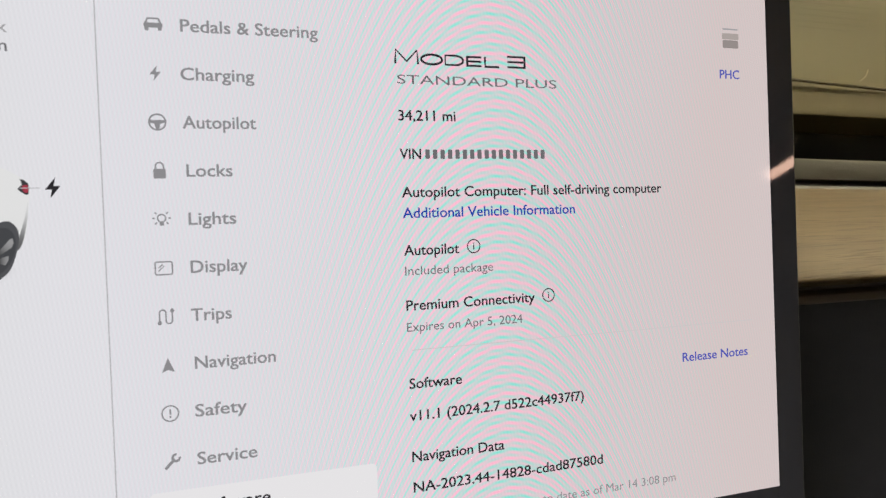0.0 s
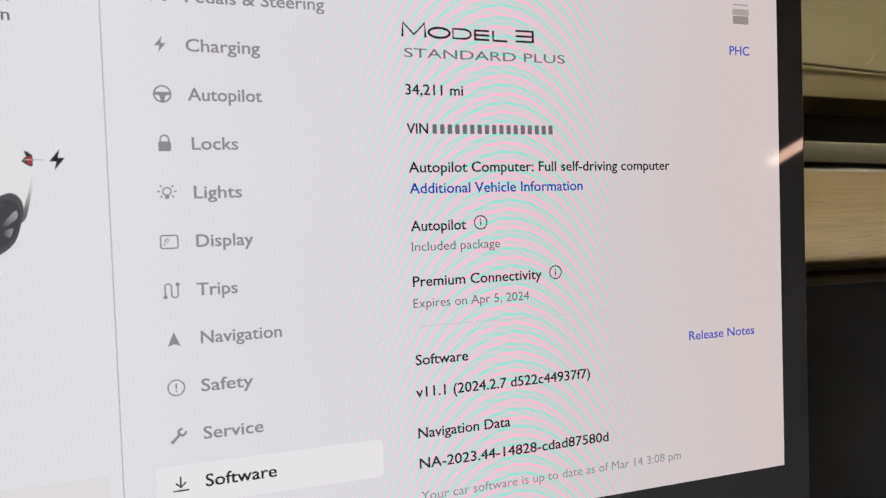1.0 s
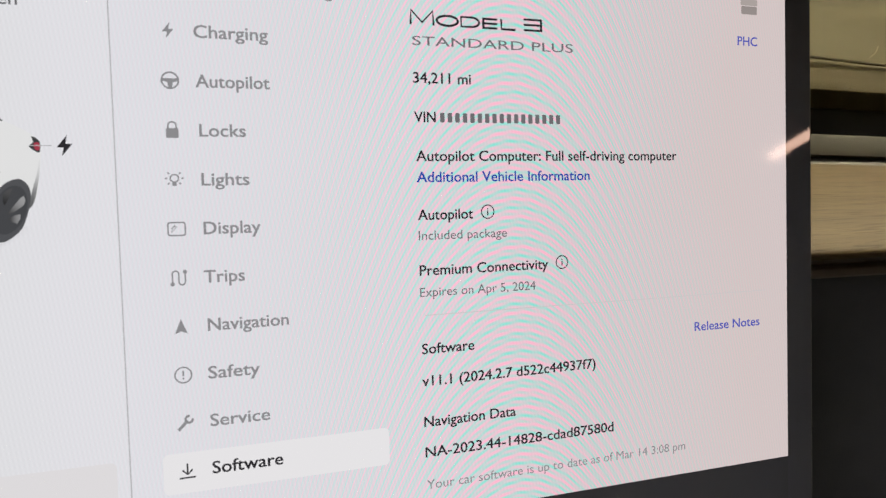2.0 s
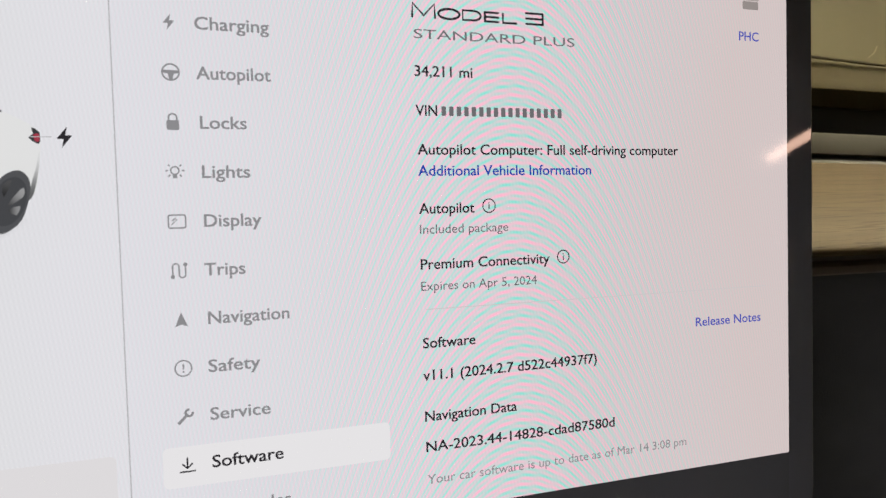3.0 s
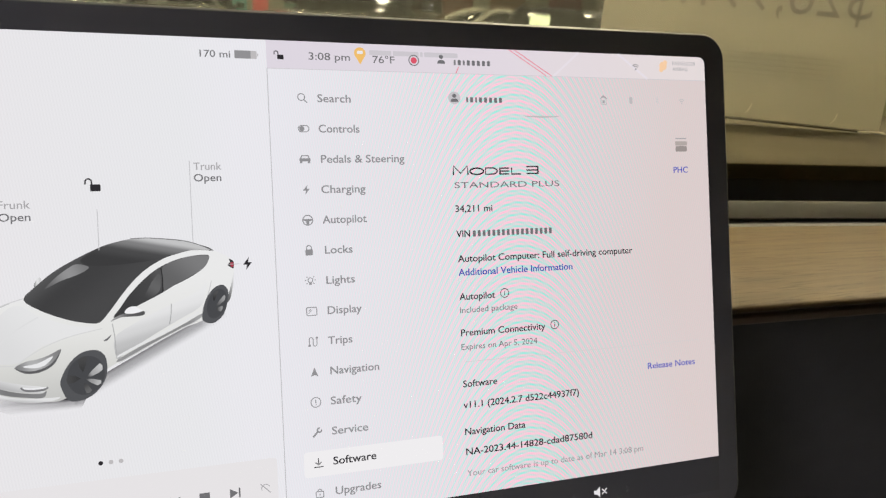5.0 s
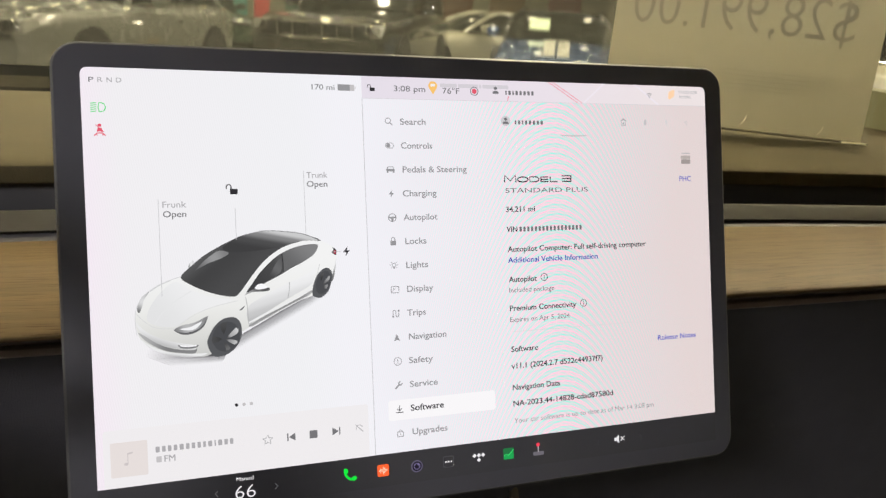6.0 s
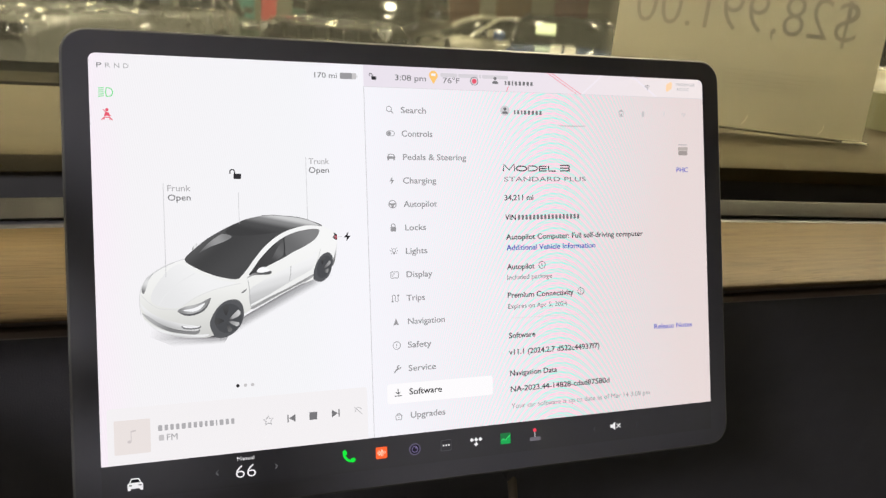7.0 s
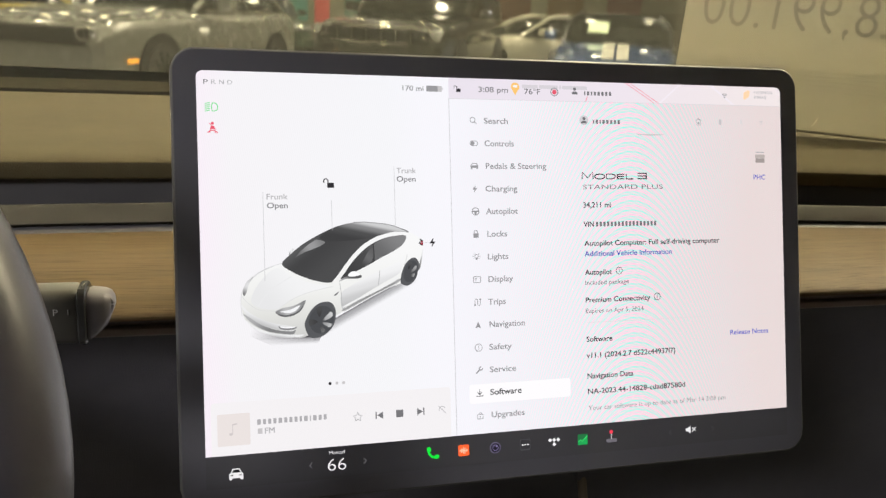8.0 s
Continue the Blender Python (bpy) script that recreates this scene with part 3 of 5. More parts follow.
s.stroke(rounded(x - 2.0, x + 2.0, z - 1.6, z + 1.6, 0.5), 0.36, True).stroke([(x - 1.2, z + 0.1), (x - 0.3, z + 0.9)], 0.3).stroke([(x - 1.3, z - 0.8), (x + 0.1, z + 0.6)], 0.22).done("display_icon", m, display)
s, x, z, m = icon(ROW[8])
s.stroke([(x - 1.5, z - 1.3), (x - 1.5, z + 1.0)], 0.36).ring(x - 0.75, z + 1.0, 0.75, 0.36, 0, 180, 12).stroke([(x, z + 1.0), (x, z - 1.0)], 0.36).ring(x + 0.75, z - 1.0, 0.75, 0.36, 180, 360, 12).stroke([(x + 1.5, z - 1.0), (x + 1.5, z + 1.3)], 0.36)
s.disc(x - 1.5, z - 1.5, 0.5).disc(x + 1.5, z + 1.5, 0.5).done("route_icon", m, display)
s, x, z, m = icon(ROW[9])
s.poly([(x, z + 1.9), (x - 1.5, z - 1.8), (x, z - 1.2), (x + 1.5, z - 1.8)]).done("arrow_icon", m, display)
s, x, z, m = icon(ROW[10])
s.ring(x, z, 1.95, 0.36).rect(x - 0.2, x + 0.2, z - 0.3, z + 1.1).rect(x - 0.2, x + 0.2, z - 1.1, z - 0.65).done("warning_icon", m, display)
s, x, z, m = icon(ROW[11])
s.stroke([(x - 1.7, z - 1.7), (x + 0.6, z + 0.6)], 0.75).ring(x + 0.9, z + 0.9, 0.85, 0.6, 80, 370, 20).done("wrench_icon", m, display)
s, x, z, m = icon(ROW[12], INK)
s.stroke([(x, z + 1.9), (x, z - 0.8)], 0.4).stroke([(x - 1.2, z + 0.3), (x, z - 0.9), (x + 1.2, z + 0.3)], 0.42).rect(x - 1.9, x + 1.9, z - 1.9, z - 1.5).done("download_icon", m, display)
s, x, z, m = icon(ROW[13])
s.stroke(rounded(x - 1.5, x + 1.5, z - 1.8, z + 0.6, 0.3), 0.36, True).ring(x, z + 0.7, 0.8, 0.34, 0, 180, 12).rect(x - 0.2, x + 0.2, z - 1.0, z - 0.3).done("bag_icon", m, display)

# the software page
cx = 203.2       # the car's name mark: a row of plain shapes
for wide, tall, form in ((6.6, 4.0, "peak"), (6.2, 3.0, "ring"), (5.4, 3.0, "half"), (4.6, 3.0, "steps"), (4.6, 3.0, "foot"), (0, 0, ""), (5.8, 3.6, "steps")):
    s = Sketch(6)
    if form == "peak":
        s.stroke([(cx, -54.3), (cx + 0.2, -50.4), (cx + wide / 2, -53.6), (cx + wide - 0.2, -50.4), (cx + wide, -54.3)], 0.66)
    elif form == "ring":
        s.stroke([(cx + wide / 2 + wide / 2 * math.cos(a / 12 * math.pi), -54.3 + tall / 2 + (tall / 2 - 0.15) * math.sin(a / 12 * math.pi)) for a in range(24)], 0.66, True)
    elif form == "half":
        s.stroke([(cx, -54.1), (cx + wide * 0.55, -54.1)] + [(cx + wide * 0.55 + wide * 0.45 * math.sin(a / 12 * math.pi), -54.1 + (tall - 0.35) / 2 * (1 - math.cos(a / 12 * math.pi))) for a in range(1, 12)] + [(cx + wide * 0.55, -54.45 + tall), (cx, -54.45 + tall)], 0.6, True)
    elif form == "steps":
        for h in (0.22, 0.5, 0.78):
            s.stroke([(cx, -54.35 + tall * (h - 0.5) * 1.5 + tall / 2), (cx + wide, -54.35 + tall * (h - 0.5) * 1.5 + tall / 2)], 0.6)
        s.stroke([(cx + (0.3 if wide < 5 else wide - 0.3), -54.2), (cx + (0.3 if wide < 5 else wide - 0.3), -54.5 + tall)], 0.7)
    elif form == "foot":
        s.stroke([(cx + 0.25, -51.4), (cx + 0.25, -54.2), (cx + wide, -54.2)], 0.66)
    if form:
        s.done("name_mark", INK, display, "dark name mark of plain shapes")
    else:
        s.bm.free()
    cx += wide + (0.95 if wide else 1.7)
words("STANDARD PLUS", 203.5, 252.8, -59.85, INK_MID, bold=0.0, stretch=0.56)
words("34,211 mi", 203.5, 220.3, -70.05, INK, cap=2.85)
words("VIN", 203.5, 209.6, -80.75, INK, cap=2.85)
bars([0.5] * 17, 210.9, 249.0, -80.75, -78.1, INK_MID, name="number_bar")
words("Autopilot Computer: Full self-driving computer", 203.7, 288.4, -91.4, INK, cap=2.85)
words("Additional Vehicle Information", 203.7, 257.5, -97.2, INK_BLUE, cap=2.85)
words("Autopilot", 203.7, 219.9, -107.6, INK, cap=2.85)
words("Included package", 203.7, 230.2, -113.15, INK_MID, bold=0.0, cap=2.5)
words("Premium Connectivity", 203.7, 243.1, -123.0, INK, cap=2.85)
words("Expires on Apr 5, 2024", 203.6, 238.9, -128.9, INK_MID, bold=0.0, cap=2.5)
words("Software", 203.7, 219.2, -144.9, INK, cap=2.85)
words("v11.1 (2024.2.7 d522c44937f7)", 203.5, 258.3, -153.9, INK, cap=2.85)
words("Navigation Data", 203.7, 231.6, -165.4, INK, cap=2.85)
words("NA-2023.44-14828-cdad87580d", 203.8, 264.1, -174.0, INK, cap=2.85)
words("Your car software is up to date as of Mar 14 3:08 pm", 203.9, 290.2, -183.1, INK_GREY, bold=0.0, cap=2.55)
words("Release Notes", 294.4, 319.9, -145.55, INK_LILAC, cap=2.8)
words("PHC", 312.3, 320.0, -54.75, INK_LILAC, cap=2.8)
for x, z in ((224.4, -105.8), (247.7, -121.3)):
    Sketch(6).ring(x, z, 1.9, 0.32).rect(x - 0.17, x + 0.17, z - 1.0, z + 0.35).rect(x - 0.17, x + 0.17, z + 0.65, z + 1.0).done("info_icon", INK, display)
Sketch(6).rect(313.6, 320.2, -42.0, -40.0, 0.4).done("garage_door", lit("garage_beige", 178, 168, 164), display)
Sketch(6).rect(313.8, 320.0, -44.8, -42.2, 0.5).done("garage_body", lit("garage_grey", 156, 147, 144), display)
Sketch(6).rect(313.9, 319.9, -38.9, -38.4).done("garage_roof", INK_PALE, display)
Sketch(5).disc(205.1, -21.5, 2.7).done("profile_disc", lit("profile_grey", 198, 196, 200), display)
Sketch(6).disc(205.1, -20.6, 0.9).poly([(203.4, -23.2), (203.5, -22.3), (204.3, -21.8), (205.9, -21.8), (206.7, -22.3), (206.8, -23.2)]).done("profile_icon", INK_MID, display)
bars([0.3, 0.5, 0.3, 0.5, 0.5, 0.5, 0.5, 0.5], 210.4, 227.8, -23.3, -21.1, INK_MID, name="name_bar")
Sketch(6).poly([(274.6, -20.7), (276.6, -18.9), (278.6, -20.7), (278.0, -20.7), (276.6, -20.0), (275.2, -20.7)]).stroke([(275.3, -20.9), (275.3, -23.1), (277.9, -23.1), (277.9, -20.9)], 0.3).rect(276.0, 277.2, -22.6, -21.4).done("home_icon", INK_PALE, display)
Sketch(6).rect(289.9, 291.6, -22.8, -19.6, 0.7).done("bell_icon", INK_FADED, display)
Sketch(6).stroke([(304.0, -19.9), (305.4, -21.9), (304.7, -22.8), (304.7, -19.0), (305.4, -19.9), (304.0, -21.9)], 0.3).done("link_icon", lit("ink_ghost", 205, 201, 203), display)
Sketch(6).ring(318.1, -22.2, 1.9, 0.35, 45, 135, 10).ring(318.1, -22.2, 1.1, 0.35, 45, 135, 8).disc(318.1, -22.1, 0.3).done("wifi_icon", INK_FADED, display)
Sketch(5).poly([(236.3, -28.7), (254.7, -28.7), (252.5, -29.25), (245.5, -29.6), (238.5, -29.25)]).done("handle_shadow", lit("handle_grey", 192, 190, 191), display)

# the status bar
words("3:08 pm", 144.4, 161.0, -7.3, INK_MID, bold=0.025, cap=2.9)
words("76°F", 170.4, 179.6, -7.8, INK_MID, bold=0.025, cap=2.9)
bars([5, 6, 0.6, 8], 169.1, 208.0, -4.6, -2.6, lit("ink_map_name", 205, 200, 206), layer=5, name="name_bar")
Sketch(5).disc(165.2, -4.0, 2.4).poly([(163.2, -5.2), (167.2, -5.2), (165.2, -8.6)]).done("map_pin", PIN, display)
Sketch(6).rect(164.0, 166.4, -4.3, -3.0, 0.3).done("pin_cup", LIT_WHITE, display)
Sketch(6).ring(187.9, -6.2, 2.1, 0.42).done("record_ring", INK_MID, display)
Sketch(6).disc(187.9, -6.2, 1.35).done("record_dot", RED, display)
Sketch(6).disc(199.9, -4.3, 0.9).poly([(198.2, -7.2), (198.3, -6.2), (199.1, -5.6), (200.7, -5.6), (201.5, -6.2), (201.6, -7.2)]).done("profile_icon", INK_MID, display)
bars([0.3, 0.5, 0.3, 0.5, 0.5, 0.5, 0.5, 0.5], 205.5, 222.9, -7.6, -5.4, INK_MID, name="name_bar")
for line in ([(231.0, 0.0), (248.6, -11.0)], [(233.6, 0.0), (251.2, -11.0)], [(207.6, -8.2), (206.4, -11.0)]):
    Sketch(4).stroke(line, 0.35).done("map_road", MAP_RED, display)
for line in ([(265, 0), (258, -6), (252, -11)], [(285, 0), (300, -11)]):
    Sketch(4).stroke(line, 1.0).done("map_lane", lit("map_lane_white", 231, 223, 230), display)
Sketch(6).ring(294.0, -6.8, 2.2, 0.34, 45, 135, 10).ring(294.0, -6.8, 1.35, 0.34, 45, 135, 8).disc(294.0, -6.7, 0.4).done("wifi_icon", INK_MID, display)
Sketch(5).disc(308.7, -4.8, 2.0).disc(307.6, -6.6, 1.1).disc(309.9, -3.2, 1.1).done("airbag_icon", AIRBAG, display)
words("PASSENGER", 313.7, 326.5, -4.2, INK_PALE, bold=0.0)
words("AIRBAG", 313.7, 322.0, -6.9, INK_PALE, bold=0.0)


def open_lock(x, z, k, material):
    s = Sketch(6).rect(x - 0.6 * k, x + 2.0 * k, z - 1.4 * k, z + 0.5 * k, 0.25 * k)
    s.stroke([(x - 0.2 * k, z + 0.4 * k), (x - 0.2 * k, z + 1.2 * k)], 0.4 * k).ring(x - 1.0 * k, z + 1.2 * k, 0.8 * k, 0.4 * k, 0, 180, 10).stroke([(x - 1.8 * k, z + 1.2 * k), (x - 1.8 * k, z + 0.5 * k)], 0.4 * k)
    return s.done("open_lock_icon", material, display)


open_lock(132.6, -6.2, 0.95, INK)
open_lock(63.4, -56.4, 1.35, INK)

# the car panel
for k, (a, x0, x1) in enumerate((("P", 3.5, 5.6), ("R", 7.2, 9.4), ("N", 11.0, 13.2), ("D", 14.9, 17.2))):
    words(a, x0, x1, -6.7, INK_MID if k == 0 else INK_PALE, bold=0.02, cap=2.15)
words("170 mi", 103.0, 114.2, -7.5, INK_MID, bold=0.025, cap=2.6)
Sketch(6).rect(115.8, 121.9, -7.7, -4.6, 0.3).done("battery_level", INK_GREY, display)
Sketch(5).rect(115.8, 124.2, -7.7, -4.6, 0.3).rect(124.4, 124.8, -6.7, -5.6).done("battery", INK_FADED, display)
s = Sketch(6)
s.stroke([(7.4, -16.1), (8.6, -16.1), (9.6, -16.7), (10.1, -18.1), (9.6, -19.5), (8.6, -20.1), (7.4, -20.1), (7.0, -18.1)], 0.42, True)
for k in range(5):
    s.stroke([(3.9, -16.4 - 0.95 * k), (6.3, -16.0 - 0.95 * k)], 0.4)
s.done("headlamp_icon", GREEN, display)
Sketch(6).disc(7.3, -26.2, 0.75).poly([(6.0, -29.4), (6.5, -27.4), (8.1, -27.4), (8.6, -29.4), (7.3, -28.9)]).stroke([(4.9, -30.9), (6.3, -29.7), (8.3, -29.7), (9.7, -30.9)], 0.5).stroke([(6.1, -30.9), (6.1, -30.0)], 0.35).stroke([(8.5, -30.9), (8.5, -30.0)], 0.35).stroke([(5.6, -26.0), (9.0, -29.2)], 0.35).done("belt_icon", RED, display)
words("Frunk", 32.4, 42.7, -64.0, INK_PALE, cap=2.8, bold=0.03)
words("Open", 32.5, 42.6, -68.45, INK_MID, bold=0.04, cap=2.8)
words("Trunk", 98.8, 109.0, -50.85, INK_PALE, cap=2.8, bold=0.03)
words("Open", 98.8, 108.8, -55.25, INK_MID, bold=0.04, cap=2.8)
for x, z0, z1 in ((30.6, -105.0, -60.2), (64.6, -80.0, -64.8), (97.4, -79.5, -47.3)):
    Sketch(9).rect(x - 0.12, x + 0.12, z0, z1).done("pointer_line", HAIRLINE, display)
bolt(Sketch(6), 117.1, -87.5, 1.25).done("charge_bolt", INK, display)
Sketch(6).rect(110.0, 114.4, -87.6, -87.4).done("pointer_line", HAIRLINE, display)
for x, m in ((61.6, INK), (65.1, INK_FADED), (68.5, INK_FADED)):
    Sketch(6).disc(x, -158.5, 0.8).done("page_dot", m, display)
Sketch(6).rect(5.9, 21.6, -186.2, -170.3, 0.6).done("album_cover", lit("album_beige", 222, 214, 212), display)
Sketch(7).disc(12.4, -180.4, 0.9, 0.7).rect(13.0, 13.35, -180.4, -175.6).poly([(13.0, -175.4), (15.3, -175.0), (15.3, -175.7), (13.0, -176.2)]).done("note_icon", lit("album_note", 198, 190, 190), display)
bars([0.6, 0.5, 0.5, 0.5, 0.6, 0.5, 0.5, 0.5, 0.4, 0.6, 0.2, 0.6, 0.5, 0.5], 25.0, 60.5, -176.7, -174.0, INK_PALE, name="station_bar")
Sketch(6).rect(25.2, 27.5, -181.3, -178.6, 0.3).done("source_icon", INK_FADED, display)
words("FM", 28.7, 33.4, -181.4, INK_PALE)
s = Sketch(6)
s.stroke([(75.4 + (2.5 if k % 2 == 0 else 1.15) * math.sin(k * math.pi / 5), -176.8 + (2.5 if k % 2 == 0 else 1.15) * math.cos(k * math.pi / 5)) for k in range(10)], 0.36, True).done("star_icon", INK_GREY, display)
Sketch(6).rect(84.6, 85.2, -178.6, -174.8).poly([(88.5, -174.8), (88.5, -178.6), (85.4, -176.7)]).done("back_icon", INK_MID, display)
Sketch(6).rect(95.4, 99.2, -178.5, -174.7).done("stop_icon", INK_MID, display)
Sketch(6).rect(109.9, 110.5, -178.3, -174.5).poly([(106.6, -174.5), (106.6, -178.3), (109.7, -176.4)]).done("next_icon", INK_MID, display)
Sketch(6).ring(120.1, -176.2, 1.6, 0.3, 20, 200, 14).stroke([(118.2, -174.3), (122.0, -178.1)], 0.36).done("mute_mic_icon", INK_PALE, display)

# the car's picture: flat shapes whose tones run softly across them
def fade(name, p0, p1, stops, ends=None):
    """A lit tone that runs from p0 to p1 (millimetres); ends, if given, lets it thin out along the way and towards both ends."""
    m, tree, shader = nodes_of("picture_" + name)
    n, link = tree.nodes, tree.links
    coords = n.new("ShaderNodeTexCoord")

    def along(a, b):
        v = Vector((b[0] - a[0], 0, b[1] - a[1])) / 1000
        dot = n.new("ShaderNodeVectorMath")
        dot.operation = "DOT_PRODUCT"
        dot.inputs[1].default_value = v / v.length_squared
        link.new(coords.outputs["Object"], dot.inputs[0])
        q = n.new("ShaderNodeMath")
        q.operation, q.use_clamp = "SUBTRACT", True
        q.inputs[1].default_value = Vector((a[0] / 1000, 0, a[1] / 1000)).dot(v) / v.length_squared
        link.new(dot.outputs["Value"], q.inputs[0])
        return q.outputs["Value"]
    t = along(p0, p1)
    ramp = n.new("ShaderNodeValToRGB")
    ramp.color_ramp.interpolation = "EASE"
    while len(ramp.color_ramp.elements) < len(stops):
        ramp.color_ramp.elements.new(0.5)
    for e, (p, g) in zip(ramp.color_ramp.elements, stops):
        e.position, e.color = p, (g, g, g, 1) if ends else lin(g, g, g + 1)
    link.new(t, ramp.inputs["Fac"])
    shader.inputs["Base Color"].default_value = (0.004, 0.004, 0.005, 1)
    shader.inputs["Roughness"].default_value = 0.06
    shader.inputs["Emission Strength"].default_value = GLOW
    if not ends:
        link.new(ramp.outputs["Color"], shader.inputs["Emission Color"])
        return m
    shader.inputs["Emission Color"].default_value = lin(64, 62, 66)
    q = n.new("ShaderNodeMath")
    q.operation = "MULTIPLY"
    link.new(ramp.outputs["Color"], q.inputs[0])
    link.new(along(*ends), q.inputs[1])
    link.new(q.outputs["Value"], shader.inputs["Alpha"])
    return m


def art(name, points, tone, layer, soft=4, label=""):
    m = lit("picture_" + name, tone, tone, tone + 2) if isinstance(tone, int) else tone
    return Sketch(layer).soft(points, soft).done("art_" + name, m, display, label)


def art_line(name, points, width, tone, layer):
    return Sketch(layer).stroke([tuple(p) for p in smooth_line(points, 5)], width).done("art_" + name, lit("picture_" + name, tone, tone, tone + 1), display)


# ground shade below the sill and the nose
Sketch(4.1).poly([(54.0, -131.0), (100.0, -106.8), (112.0, -106.0), (112.0, -113.0), (104.0, -117.0), (62.0, -140.0), (54.0, -139.0)]).done("art_ground_shade", fade("sill_shade", (83.0, -114.6), (86.1, -120.5), [(0.0, 1.0), (0.4, 0.55), (1.0, 0.0)], ((109.0, -106.0), (99.0, -111.0))), display)
Sketch(4.2).poly([(24.0, -127.0), (44.0, -129.0), (55.0, -131.5), (58.5, -132.5), (57.0, -136.0), (54.0, -140.0), (40.0, -141.0), (22.0, -132.0)]).done("art_ground_shade", fade("nose_shade", (46.0, -133.6), (46.0, -137.9), [(0.0, 1.0), (0.4, 0.5), (1.0, 0.0)], ((24.0, -127.0), (50.0, -136.0))), display)
BODY = lit_panel("picture_body", [(0.0, (196, 196, 194)), (0.25, (214, 214, 211)), (0.5, (227, 227, 225)), (1.0, (234, 234, 234))], "Z", 0.045, -0.134)
art("body", [(19.0, -113.1), (19.2, -119.5), (20.8, -124.2), (26.0, -129.3), (36.3, -133.3), (43.9, -134.0), (51.7, -133.2), (66.0, -123.6), (77.0, -118.2), (90.6, -111.6), (99.4, -108.6), (106.5, -104.4), (110.2, -100.6), (111.5, -94.3), (112.0, -87.6), (110.4, -85.0), (105.5, -82.2), (97.7, -79.2), (88.1, -76.9), (79.9, -76.1), (71.8, -77.0), (63.8, -79.4), (56.3, -83.1), (49.2, -87.4), (43.1, -92.4), (39.2, -96.3), (32.3, -98.5), (25.2, -102.5), (21.1, -107.4)], BODY, 5.0, label="white car body")
art("bonnet_tone", [(37.0, -119.0), (43.0, -114.6), (52.0, -111.2), (62.0, -108.6), (54.0, -107.0), (44.0, -103.0), (37.0, -98.6), (31.0, -102.0), (25.0, -110.0), (24.0, -116.0), (30.0, -119.0)], fade("bonnet_tone", (46.0, -103.0), (30.0, -117.0), [(0.0, 229), (1.0, 219)]), 5.05)
art("nose_low", [(18.9, -116.2), (22.9, -120.6), (29.9, -124.7), (38.4, -127.3), (43.8, -128.5), (43.8, -130.6), (37.8, -129.9), (31.5, -128.3), (25.8, -125.4), (21.2, -121.6)], fade("nose_low", (27.0, -121.5), (25.0, -126.5), [(0.0, 224), (1.0, 178)]), 5.1)
art("lip", [(19.6, -123.2), (25.7, -129.1), (32.1, -132.1), (38.2, -133.6), (46.1, -133.9), (49.4, -132.8), (45.7, -132.6), (38.2, -132.1), (31.4, -130.6), (25.2, -127.6)], fade("lip", (30.0, -130.4), (29.6, -132.6), [(0.0, 226), (1.0, 176)]), 5.1)
art("grille", [(19.5, -120.9), (22.5, -124.7), (26.2, -127.6), (31.5, -130.3), (38.3, -131.8), (43.7, -132.4), (45.0, -130.1), (43.2, -130.8), (37.8, -130.2), (32.0, -128.6), (26.8, -126.0), (23.0, -123.1)], fade("grille", (22.0, -124.0), (45.0, -131.0), [(0.0, 168), (0.5, 122), (1.0, 132)]), 5.4)
art("fog", [(36.7, -127.9), (40.8, -128.7), (45.6, -128.5), (44.6, -129.8), (40.8, -130.0), (37.6, -129.4)], 124, 5.5, 2)
art("fog_glint", [(37.4, -128.0), (40.8, -128.6), (45.0, -128.5), (44.2, -129.1), (40.8, -129.2), (38.0, -128.8)], 236, 5.55, 2)
art("lamp_edge", [(35.0, -120.8), (38.6, -121.6), (42.3, -121.4), (46.4, -119.8), (50.4, -115.2), (49.0, -118.9), (46.9, -121.4), (42.8, -123.2), (38.3, -123.1)], 92, 5.29, 3)
art("lamp", [(35.2, -120.8), (38.7, -118.9), (42.7, -118.3), (46.2, -117.2), (50.3, -115.3), (48.7, -118.4), (46.1, -120.9), (42.3, -122.3), (38.6, -122.3)], fade("lamp", (36.0, -121.8), (50.0, -116.0), [(0.0, 128), (0.35, 176), (1.0, 128)]), 5.3, 3)
art("lamp_glow", [(37.6, -120.6), (42.6, -119.8), (47.6, -117.6), (45.4, -120.4), (42.0, -121.5)], 232, 5.4, 3)
art("lamp_far", [(19.7, -110.8), (20.2, -107.8), (21.9, -104.7), (25.4, -102.1), (22.9, -105.8), (21.9, -109.0), (20.6, -111.9)], fade("lamp_far", (20.2, -111.8), (25.0, -102.4), [(0.0, 112), (0.5, 212), (1.0, 168)]), 5.3, 3)
# the flank: soft shade above a bright crease, then the dark sill
ACROSS = ((90.0, -99.5), (93.6, -113.5))
art("flank", [(68.3, -112.8), (73.8, -108.7), (82.2, -104.4), (90.9, -100.6), (98.8, -97.0), (101.6, -94.0), (100.6, -99.7), (98.4, -103.6), (90.6, -107.8), (81.9, -112.6), (71.8, -118.6), (68.9, -120.6)], fade("flank", *ACROSS, [(0.0, 232), (0.21, 228), (0.49, 213), (0.76, 192), (1.0, 176)]), 5.15, 3)
art("sill", [(69.0, -120.9), (77.0, -116.6), (85.1, -113.0), (93.9, -108.7), (99.2, -105.9), (98.6, -107.7), (90.6, -111.4), (82.4, -115.3), (74.3, -119.4), (69.8, -121.6)], fade("sill", (72.0, -119.6), (98.0, -106.6), [(0.0, 146), (0.5, 136), (0.85, 138), (1.0, 160)]), 5.3, 3)
